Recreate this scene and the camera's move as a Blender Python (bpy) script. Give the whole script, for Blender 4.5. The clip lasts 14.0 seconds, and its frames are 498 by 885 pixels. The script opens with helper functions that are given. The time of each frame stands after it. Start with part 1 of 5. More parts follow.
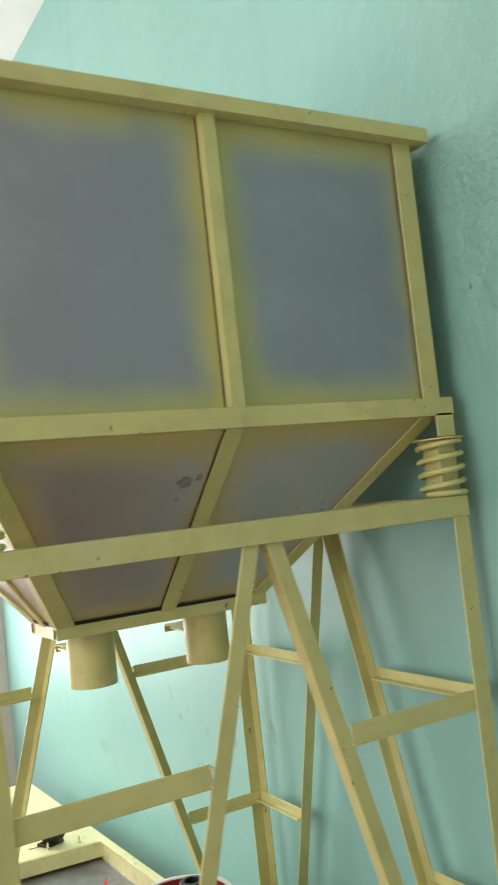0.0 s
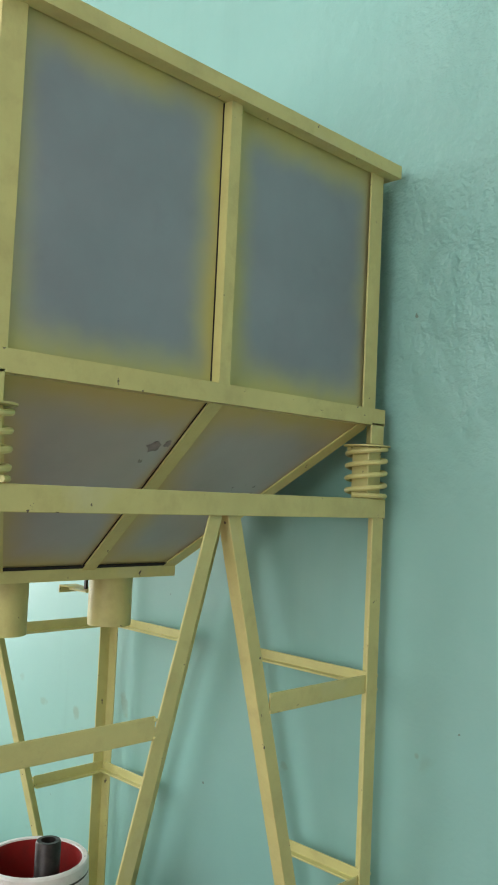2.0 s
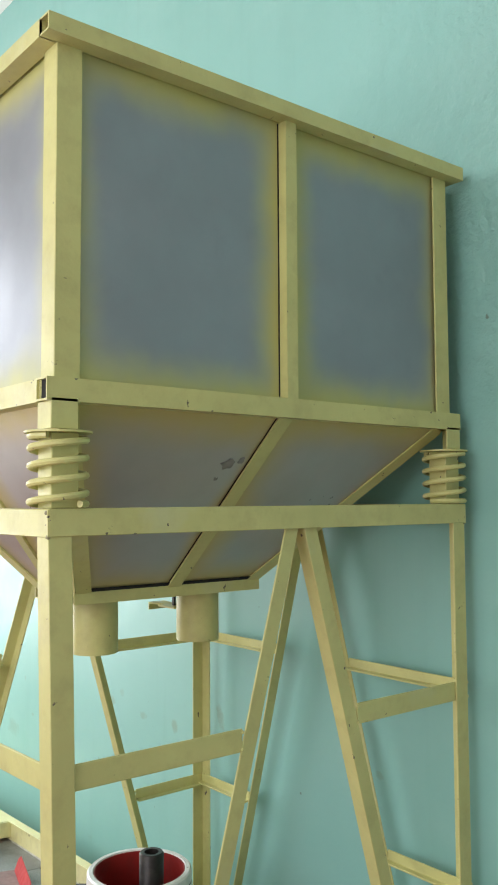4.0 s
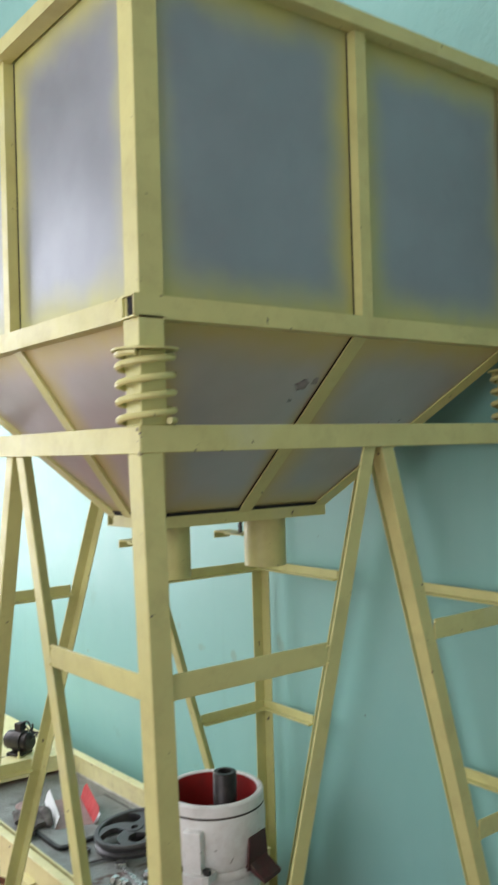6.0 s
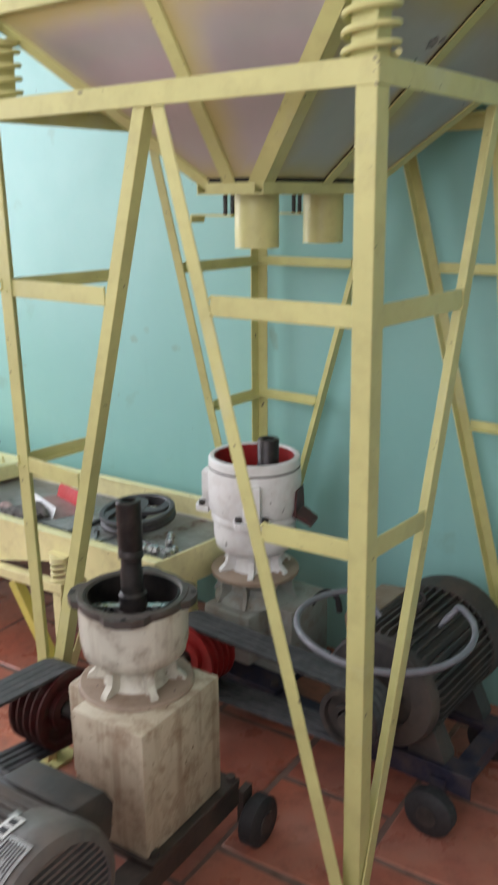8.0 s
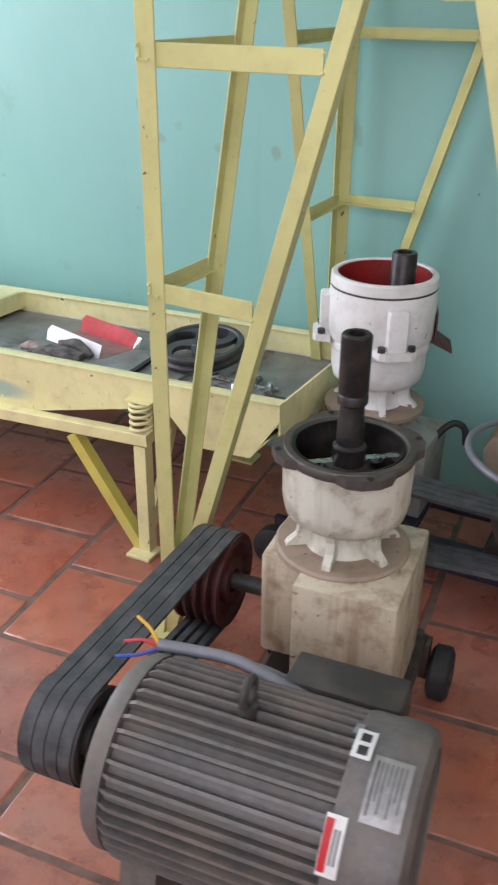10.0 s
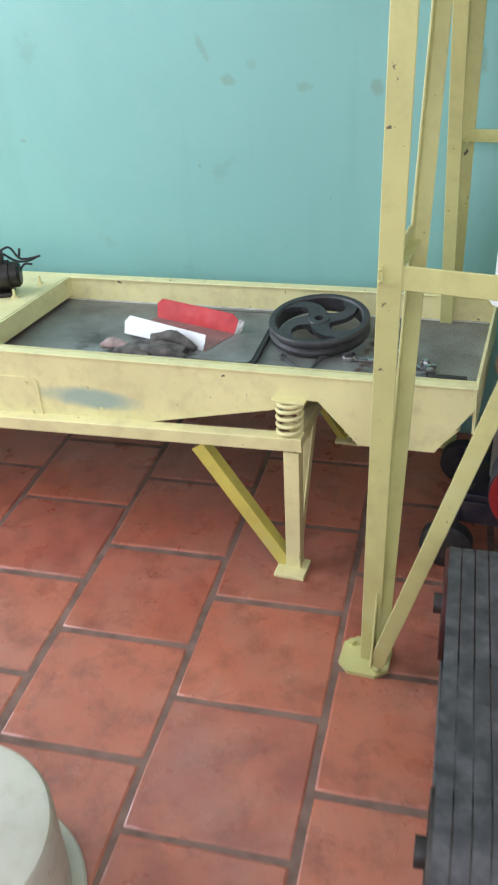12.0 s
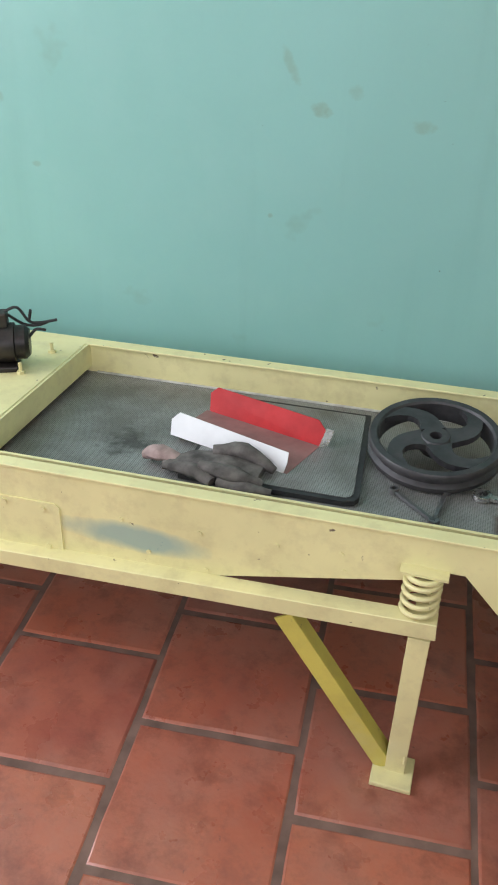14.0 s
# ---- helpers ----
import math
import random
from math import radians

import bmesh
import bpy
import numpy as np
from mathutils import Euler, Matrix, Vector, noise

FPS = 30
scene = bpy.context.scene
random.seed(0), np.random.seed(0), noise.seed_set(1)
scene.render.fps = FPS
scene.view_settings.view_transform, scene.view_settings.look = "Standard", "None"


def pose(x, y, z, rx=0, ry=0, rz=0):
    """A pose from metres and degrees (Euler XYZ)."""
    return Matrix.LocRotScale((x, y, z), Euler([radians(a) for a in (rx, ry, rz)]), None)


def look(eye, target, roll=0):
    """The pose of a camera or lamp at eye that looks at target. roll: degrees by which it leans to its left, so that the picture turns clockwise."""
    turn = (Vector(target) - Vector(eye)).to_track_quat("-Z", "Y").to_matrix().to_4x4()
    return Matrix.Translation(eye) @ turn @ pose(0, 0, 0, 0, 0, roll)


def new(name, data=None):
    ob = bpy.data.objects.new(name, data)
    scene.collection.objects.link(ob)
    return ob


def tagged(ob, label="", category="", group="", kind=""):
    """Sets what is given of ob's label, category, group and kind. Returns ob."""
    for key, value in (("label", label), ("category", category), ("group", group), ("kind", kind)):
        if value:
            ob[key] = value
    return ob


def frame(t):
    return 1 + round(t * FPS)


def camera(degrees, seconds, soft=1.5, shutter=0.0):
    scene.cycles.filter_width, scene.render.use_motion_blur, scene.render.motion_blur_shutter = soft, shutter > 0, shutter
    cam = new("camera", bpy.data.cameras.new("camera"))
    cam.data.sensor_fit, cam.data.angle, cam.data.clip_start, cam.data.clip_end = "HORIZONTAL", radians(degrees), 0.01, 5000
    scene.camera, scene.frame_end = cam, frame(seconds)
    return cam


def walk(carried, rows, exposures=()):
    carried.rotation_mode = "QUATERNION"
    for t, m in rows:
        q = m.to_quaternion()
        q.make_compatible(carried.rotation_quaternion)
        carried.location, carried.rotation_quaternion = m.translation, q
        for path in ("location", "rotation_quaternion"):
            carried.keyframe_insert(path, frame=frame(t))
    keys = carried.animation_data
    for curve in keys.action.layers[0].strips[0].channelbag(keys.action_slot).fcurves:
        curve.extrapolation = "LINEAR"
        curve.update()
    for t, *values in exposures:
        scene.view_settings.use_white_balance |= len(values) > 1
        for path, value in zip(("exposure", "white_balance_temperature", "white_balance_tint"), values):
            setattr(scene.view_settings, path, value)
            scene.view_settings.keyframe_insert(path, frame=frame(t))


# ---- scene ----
cam = camera(32.2, 14.0, soft=1.8, shutter=0.4)
PATH = [
    (0, (2.628, -0.718, 1.738), (0.908, 0.295, 1.864), -6.2),
    (0.5, (2.477, -0.976, 1.733), (0.889, 0.235, 1.833), -4.7),
    (1, (2.501, -1.069, 1.728), (1.037, 0.29, 1.833), -1.2),
    (1.5, (2.484, -1.092, 1.695), (1.074, 0.322, 1.806), 2.2),
    (2, (2.478, -1.052, 1.702), (1.072, 0.367, 1.814), 2.6),
    (2.5, (2.488, -1.045, 1.708), (1.062, 0.353, 1.828), 2.3),
    (3, (2.499, -1.044, 1.701), (0.996, 0.269, 1.832), 1.4),
    (3.2, (2.522, -1.041, 1.711), (0.993, 0.243, 1.835), 0.7),
    (5.5, (2.521, -1.054, 1.703), (0.965, 0.196, 1.832), -0.9),
    (6, (2.457, -1.121, 1.657), (0.874, 0.101, 1.672), -1.6),
    (6.5, (2.325, -1.208, 1.628), (0.757, 0.031, 1.552), -1.9),
    (7, (2.201, -1.328, 1.558), (0.787, 0.076, 1.388), -2.1),
    (7.5, (2.132, -1.538, 1.534), (0.896, 0.001, 1.211), -1.4),
    (8, (2.045, -1.704, 1.488), (0.869, -0.181, 0.943), -0.5),
    (8.5, (1.873, -1.743, 1.419), (0.77, -0.247, 0.682), 0.5),
    (9, (1.671, -1.771, 1.412), (0.609, -0.282, 0.602), 0.9),
    (9.2, (1.588, -1.815, 1.399), (0.592, -0.290, 0.588), 1.6),
    (11.3, (0.773, -1.817, 1.389), (0.121, -0.283, 0.283), -2.5),
    (11.5, (0.703, -1.816, 1.393), (0.067, -0.251, 0.322), -2.4),
    (12, (0.583, -1.72, 1.366), (0.004, -0.12, 0.316), -3.0),
    (12.5, (0.446, -1.511, 1.33), (-0.108, 0.128, 0.326), -3.4),
    (13, (0.327, -1.407, 1.325), (-0.24, 0.218, 0.308), -2.7),
    (13.2, (0.267, -1.373, 1.33), (-0.287, 0.26, 0.318), -1.6),
    (13.5, (0.192, -1.309, 1.342), (-0.285, 0.341, 0.317), -0.3),
    (14, (0.11, -1.229, 1.33), (-0.334, 0.411, 0.275), 2.3),
]
EXPOSURE = [(0.0, 0.13, 7250, 15), (1.0, 0.06, 7000, 14), (3.0, 0.05, 6980, 13), (5.5, -0.02, 6700, 15), (6.0, -0.18, 6700, 16), (6.5, -0.62, 6700, 17), (7.5, -0.28, 6650, 18), (9.0, -0.21, 6600, 24),
            (11.5, -0.01, 6200, 17), (12.5, -0.13, 6300, 16), (13.5, -0.25, 6500, 17), (14.0, -0.28, 6600, 18)]
walk(cam, [(t, look(eye, target, roll)) for t, eye, target, roll in PATH], EXPOSURE)

# ------------------------------------------------------------- light
world = bpy.data.worlds.new("sky")
scene.world = world
world.use_nodes = True
wn = world.node_tree.nodes
sky = wn.new("ShaderNodeTexSky")
sky.sky_type = "NISHITA"
sky.sun_disc = False
sky.sun_elevation = radians(53)
sky.sun_rotation = radians(-11)
world.node_tree.links.new(sky.outputs[0], wn["Background"].inputs[0])
wn["Background"].inputs[1].default_value = 0.12

sun_data = bpy.data.lights.new("sun", "SUN")
sun_data.energy, sun_data.angle, sun_data.color = 2.0, radians(0.5), (1.0, 0.96, 0.9)
sun = new("sun", sun_data)
sun.matrix_world = look((-1.2, 6, 8), (0, 0, 0))


def window_light(name, place, target, w, h, power, color):
    d = bpy.data.lights.new(name, "AREA")
    d.shape, d.size, d.size_y, d.energy, d.color = "RECTANGLE", w, h, power, color
    ob = new(name, d)
    ob.matrix_world = look(place, target)
    return ob


# daylight lamps: the inferred left window and an added, unseen front opening
window_light("window_daylight", (-2.66, -0.92, 2.00), (0.0, -0.92, 1.9), 2.5, 2.4, 134, (0.90, 0.96, 1.0))
window_light("front_fill_daylight", (1.5, -3.42, 2.40), (1.5, 0.0, 2.3), 3.4, 2.2, 92, (0.98, 0.99, 1.0))

# ------------------------------------------------------------- helpers


def part(name, bm, material, parent=None, label="", smooth=False):
    bmesh.ops.recalc_face_normals(bm, faces=bm.faces[:])
    me = bpy.data.meshes.new(name)
    bm.to_mesh(me)
    bm.free()
    if smooth:
        for p in me.polygons:
            p.use_smooth = True
        me.set_sharp_from_angle(angle=radians(38))
    me.materials.append(material)
    ob = new(name, me)
    if parent is not None:
        ob.parent = parent
        ob.matrix_parent_inverse = parent.matrix_basis.inverted()
    if label:
        tagged(ob, label)
    return ob


def thing(name, place, label, category, group="", kind=""):
    ob = new(name)
    ob.matrix_basis = pose(*place)
    return tagged(ob, label, category, group, kind)


def box(bm, lo, hi, bevel=0.0):
    ret = bmesh.ops.create_cube(bm, size=1.0)
    vs = ret["verts"]
    c = [(a + b) / 2 for a, b in zip(lo, hi)]
    s = [abs(b - a) for a, b in zip(lo, hi)]
    for v in vs:
        v.co = Vector((c[0] + v.co.x * s[0], c[1] + v.co.y * s[1], c[2] + v.co.z * s[2]))
    if bevel:
        es = {e for v in vs for e in v.link_edges}
        bmesh.ops.bevel(bm, geom=list(es), offset=bevel, segments=2, profile=0.5, affect="EDGES")
    return bm


def prism(bm, pts, a, b):
    """A polygon given as 3D points, pushed from offset vector a to offset vector b."""
    a, b = Vector(a), Vector(b)
    lo = [bm.verts.new(Vector(p) + a) for p in pts]
    hi = [bm.verts.new(Vector(p) + b) for p in pts]
    bm.faces.new(lo)
    bm.faces.new(list(reversed(hi)))
    n = len(pts)
    for i in range(n):
        bm.faces.new((lo[i], hi[i], hi[(i + 1) % n], lo[(i + 1) % n]))
    return bm


def angle_bar(bm, p0, p1, u, v, w=0.04, t=0.0045, bevel=0.0012, w2=0.0):
    """An L section whose outer corner runs from p0 to p1, with flanges along u and v."""
    p0, p1, u, v = Vector(p0), Vector(p1), Vector(u), Vector(v)
    ax = (p1 - p0).normalized()
    u = (u - ax * u.dot(ax)).normalized()
    v = (v - ax * v.dot(ax)).normalized()
    w2 = w2 or w
    prof = [(0, 0), (w, 0), (w, t), (t, t), (t, w2), (0, w2)]
    prism(bm, [u * a + v * b for a, b in prof], p0, p1)
    if bevel:
        es = [e for e in bm.edges if abs((e.verts[0].co - e.verts[1].co).normalized().dot(ax)) > 0.999]
        bmesh.ops.bevel(bm, geom=es, offset=bevel, segments=1, profile=0.5, affect="EDGES")
    return bm


def flat_bar(bm, p0, p1, side, out, w, t):
    """A flat bar centred on the line p0 to p1, w wide along side, t thick along out."""
    p0, p1, side, out = Vector(p0), Vector(p1), Vector(side), Vector(out)
    ax = (p1 - p0).normalized()
    side = (side - ax * side.dot(ax)).normalized()
    out = (out - ax * out.dot(ax) - side * out.dot(side)).normalized()
    prism(bm, [side * a + out * b for a, b in ((-w / 2, 0), (w / 2, 0), (w / 2, t), (-w / 2, t))], p0, p1)
    return bm


def lathe(bm, profile, centre=(0, 0, 0), axis="Z", seg=40, closed=False):
    """Turns a profile of (radius, height) round an axis. closed joins its last point to its first."""
    c = Vector(centre)
    rings = []
    for r, h in profile:
        ring = []
        for i in range(seg):
            a = 2 * math.pi * i / seg
            x, y = r * math.cos(a), r * math.sin(a)
            p = {"Z": (x, y, h), "Y": (x, h, y), "X": (h, x, y)}[axis]
            ring.append(bm.verts.new(c + Vector(p)))
        rings.append(ring)
    pairs = list(zip(rings, rings[1:])) + ([(rings[-1], rings[0])] if closed else [])
    for a, b in pairs:
        for i in range(seg):
            bm.faces.new((a[i], a[(i + 1) % seg], b[(i + 1) % seg], b[i]))
    if not closed:
        if profile[0][0] > 1e-5:
            bm.faces.new(rings[0])
        if profile[-1][0] > 1e-5:
            bm.faces.new(list(reversed(rings[-1])))
    bmesh.ops.remove_doubles(bm, verts=bm.verts[:], dist=1e-6)
    return bm


def sweep(bm, pts, r, seg=10, loop=False):
    """A round wire along a line of points."""
    pts = [Vector(p) for p in pts]
    n = len(pts)
    rings = []
    up = Vector((0.03, 0.02, 1))
    for i, p in enumerate(pts):
        a = pts[(i - 1) % n] if (loop or i) else p
        b = pts[(i + 1) % n] if (loop or i < n - 1) else p
        d = (b - a).normalized()
        s = d.cross(up)
        if s.length < 1e-3:
            s = d.cross(Vector((1, 0, 0)))
        s.normalize()
        q = d.cross(s)
        up = -q if q.dot(up) < 0 else q
        q = up - d * up.dot(d)
        q.normalize()
        s = d.cross(q)
        rings.append([bm.verts.new(p + (s * math.cos(2 * math.pi * k / seg) + q * math.sin(2 * math.pi * k / seg)) * r) for k in range(seg)])
    for i in range(n if loop else n - 1):
        a, b = rings[i], rings[(i + 1) % n]
        for k in range(seg):
            bm.faces.new((a[k], a[(k + 1) % seg], b[(k + 1) % seg], b[k]))
    if not loop:
        bm.faces.new(rings[0])
        bm.faces.new(list(reversed(rings[-1])))
    return bm


def coil(bm, centre, r, wire, z0, z1, turns, seg=14, start=0.0):
    n = int(turns * 26)
    pts = []
    for i in range(n + 1):
        f = i / n
        a = start + 2 * math.pi * turns * f
        flat = min(1.0, max(0.0, (f * turns - 0.5) / (turns - 1.0)))
        pts.append((centre[0] + r * math.cos(a), centre[1] + r * math.sin(a), z0 + wire + (z1 - z0 - 2 * wire) * flat))
    return sweep(bm, pts, wire, 8)


def bolt_head(bm, place, axis, r=0.007, h=0.005):
    """A hexagonal head that sits on a face and looks along axis."""
    axis = Vector(axis).normalized()
    u = axis.orthogonal().normalized()
    v = axis.cross(u)
    pts = [u * math.cos(k * math.pi / 3) * r + v * math.sin(k * math.pi / 3) * r for k in range(6)]
    return prism(bm, pts, Vector(place), Vector(place) + axis * h)


# ------------------------------------------------------------- materials


def mat(name):
    m = bpy.data.materials.new(name)
    m.use_nodes = True
    nt = m.node_tree
    return m, nt, nt.nodes["Principled BSDF"]


def node(nt, kind, **values):
    n = nt.nodes.new(kind)
    for k, val in values.items():
        n.inputs[k.replace("_", " ")].default_value = val
    return n


def noise_node(nt, coords, scale, detail=4.0, rough=0.55):
    n = node(nt, "ShaderNodeTexNoise", Scale=scale, Detail=detail, Roughness=rough)
    nt.links.new(coords, n.inputs["Vector"])
    return n.outputs["Fac"]


def ramp(nt, fac, lo, hi, a=0.0, b=1.0):
    n = node(nt, "ShaderNodeMapRange", From_Min=lo, From_Max=hi, To_Min=a, To_Max=b)
    nt.links.new(fac, n.inputs["Value"])
    return n.outputs["Result"]


def mix(nt, fac, a, b):
    n = nt.nodes.new("ShaderNodeMix")
    n.data_type = "RGBA"
    for sock, val in ((n.inputs["Factor"], fac), (n.inputs[6], a), (n.inputs[7], b)):
        if isinstance(val, (int, float)):
            sock.default_value = val
        elif isinstance(val, tuple):
            sock.default_value = (*val, 1.0)
        else:
            nt.links.new(val, sock)
    return n.outputs[2]


def maths(nt, op, a, b=None):
    n = nt.nodes.new("ShaderNodeMath")
    n.operation = op
    for sock, val in zip(n.inputs, (a, b)):
        if val is None:
            continue
        if isinstance(val, (int, float)):
            sock.default_value = val
        else:
            nt.links.new(val, sock)
    return n.outputs[0]


def bump(nt, bsdf, height, strength, distance):
    n = node(nt, "ShaderNodeBump", Strength=strength, Distance=distance)
    nt.links.new(height, n.inputs["Height"])
    nt.links.new(n.outputs["Normal"], bsdf.inputs["Normal"])
    return n


def world_place(nt):
    return nt.nodes.new("ShaderNodeNewGeometry").outputs["Position"]


def painted(name, base, dirt, chips, rough=0.42, dirt_amount=0.5, chip_at=0.69, runs=0.0):
    """Brushed or sprayed paint on steel: uneven tone, grime, chips down to the metal."""
    m, nt, b = mat(name)
    pos = world_place(nt)
    tone = mix(nt, ramp(nt, noise_node(nt, pos, 6.0, 5), 0.35, 0.7), base, tuple(c * 0.86 for c in base))
    grime = maths(nt, "MULTIPLY", ramp(nt, noise_node(nt, pos, 19.0, 8, 0.65), 0.48, 0.70), dirt_amount)
    tone = mix(nt, grime, tone, dirt)
    if runs:
        stretch = node(nt, "ShaderNodeMapping")
        stretch.inputs["Scale"].default_value = (26.0, 26.0, 2.2)
        nt.links.new(pos, stretch.inputs["Vector"])
        run = ramp(nt, noise_node(nt, stretch.outputs[0], 1.0, 5, 0.6), 0.50, 0.66, 0.0, runs)
        tone = mix(nt, run, tone, dirt)
    worn = ramp(nt, noise_node(nt, pos, 3.4, 5, 0.6), 0.60, 0.72, 0.0, 0.55)
    tone = mix(nt, worn, tone, tuple(0.55 * c + 0.45 * g for c, g in zip(base, (0.50, 0.55, 0.50))))
    chip = ramp(nt, noise_node(nt, pos, 46.0, 6, 0.6), chip_at, chip_at + 0.02)
    col = mix(nt, chip, tone, chips)
    nt.links.new(col, b.inputs["Base Color"])
    nt.links.new(ramp(nt, noise_node(nt, pos, 30.0, 5), 0.3, 0.7, rough - 0.08, rough + 0.14), b.inputs["Roughness"])
    h = maths(nt, "SUBTRACT", noise_node(nt, pos, 120.0, 4), maths(nt, "MULTIPLY", chip, 0.6))
    bump(nt, b, h, 0.18, 0.002)
    return m


def metal(name, base, rough=0.45, metallic=0.8, dust=(0.16, 0.12, 0.09), dust_amount=0.5, scale=18.0):
    m, nt, b = mat(name)
    pos = world_place(nt)
    d = maths(nt, "MULTIPLY", ramp(nt, noise_node(nt, pos, scale, 7, 0.62), 0.42, 0.68), dust_amount)
    fine = mix(nt, ramp(nt, noise_node(nt, pos, 70.0, 4), 0.35, 0.7), base, tuple(c * 0.72 for c in base))
    nt.links.new(mix(nt, d, fine, dust), b.inputs["Base Color"])
    nt.links.new(maths(nt, "MULTIPLY", maths(nt, "SUBTRACT", 1.0, d), metallic), b.inputs["Metallic"])
    nt.links.new(maths(nt, "ADD", maths(nt, "MULTIPLY", d, 0.35), rough), b.inputs["Roughness"])
    bump(nt, b, noise_node(nt, pos, 90.0, 5), 0.22, 0.002)
    return m


def sprayed_sheet(name, w, h, steel, rough, metallic, paint, reach=0.075):
    """Bare zinc sheet with paint that has drifted in from the frame; the mesh's UV runs from 0 to 1 over w by h metres."""
    m, nt, b = mat(name)
    pos = world_place(nt)
    uv = nt.nodes.new("ShaderNodeUVMap").outputs[0]
    sep = nt.nodes.new("ShaderNodeSeparateXYZ")
    nt.links.new(uv, sep.inputs[0])
    u, v = sep.outputs[0], sep.outputs[1]
    du = maths(nt, "MULTIPLY", maths(nt, "MINIMUM", u, maths(nt, "SUBTRACT", 1.0, u)), w)
    dv = maths(nt, "MULTIPLY", maths(nt, "MINIMUM", v, maths(nt, "SUBTRACT", 1.0, v)), h)
    n = nt.nodes.new("ShaderNodeMath")
    n.operation = "SMOOTH_MIN"
    nt.links.new(du, n.inputs[0])
    nt.links.new(dv, n.inputs[1])
    n.inputs[2].default_value = 0.05
    edge = maths(nt, "ADD", n.outputs[0], ramp(nt, noise_node(nt, pos, 7.0, 3), 0.3, 0.7, -0.014, 0.014))
    spray = nt.nodes.new("ShaderNodeMapRange")
    spray.interpolation_type = "SMOOTHSTEP"
    nt.links.new(edge, spray.inputs["Value"])
    spray.inputs["From Min"].default_value, spray.inputs["From Max"].default_value = 0.0, reach
    spray.inputs["To Min"].default_value, spray.inputs["To Max"].default_value = 0.92, 0.0
    s = spray.outputs["Result"]
    zinc = mix(nt, ramp(nt, noise_node(nt, pos, 3.2, 5), 0.3, 0.72), steel, tuple(c * 0.8 for c in steel))
    streak = ramp(nt, noise_node(nt, pos, 9.0, 5, 0.6), 0.60, 0.85, 0.0, 0.25)
    zinc = mix(nt, streak, zinc, tuple(c * 0.55 for c in steel))
    nt.links.new(mix(nt, s, zinc, paint), b.inputs["Base Color"])
    nt.links.new(maths(nt, "MULTIPLY", maths(nt, "SUBTRACT", 1.0, s), metallic), b.inputs["Metallic"])
    r = ramp(nt, noise_node(nt, pos, 11.0, 5), 0.3, 0.7, rough - 0.06, rough + 0.08)
    nt.links.new(maths(nt, "ADD", r, maths(nt, "MULTIPLY", s, 0.15)), b.inputs["Roughness"])
    bump(nt, b, noise_node(nt, pos, 5.0, 2), 0.30, 0.010)
    return m


def plain(name, base, rough=0.5, vary=0.25, scale=25.0, metallic=0.0):
    m, nt, b = mat(name)
    pos = world_place(nt)
    f = ramp(nt, noise_node(nt, pos, scale, 6), 0.35, 0.7)
    nt.links.new(mix(nt, f, base, tuple(c * (1 - vary) for c in base)), b.inputs["Base Color"])
    nt.links.new(ramp(nt, noise_node(nt, pos, scale * 2, 4), 0.3, 0.7, rough - 0.06, rough + 0.1), b.inputs["Roughness"])
    b.inputs["Metallic"].default_value = metallic
    bump(nt, b, noise_node(nt, pos, scale * 4, 4), 0.12, 0.002)
    return m


SCUFFS = [(-0.255, 0.985, 0.02, 0.015, 0.3, 0.85), (-0.322, 1.064, 0.012, 0.034, 0.5, 0.6), (-0.046, 0.971, 0.022, 0.014, 0, 0.6),
          (0.145, 0.972, 0.017, 0.024, 0, 0.8), (-0.188, 1.024, 0.014, 0.014, 0, 0.45), (-0.351, 0.759, 0.006, 0.006, 0, 0.8),
          (-0.909, 0.813, 0.012, 0.006, 0, 0.6), (0.392, 1.047, 0.016, 0.038, 0.2, 0.8), (-0.984, 0.951, 0.008, 0.01, 0, 0.5),
          (1.418, 1.146, 0.006, 0.006, 0, 0.8), (1.038, 1.029, 0.012, 0.01, 0.2, 0.6)]


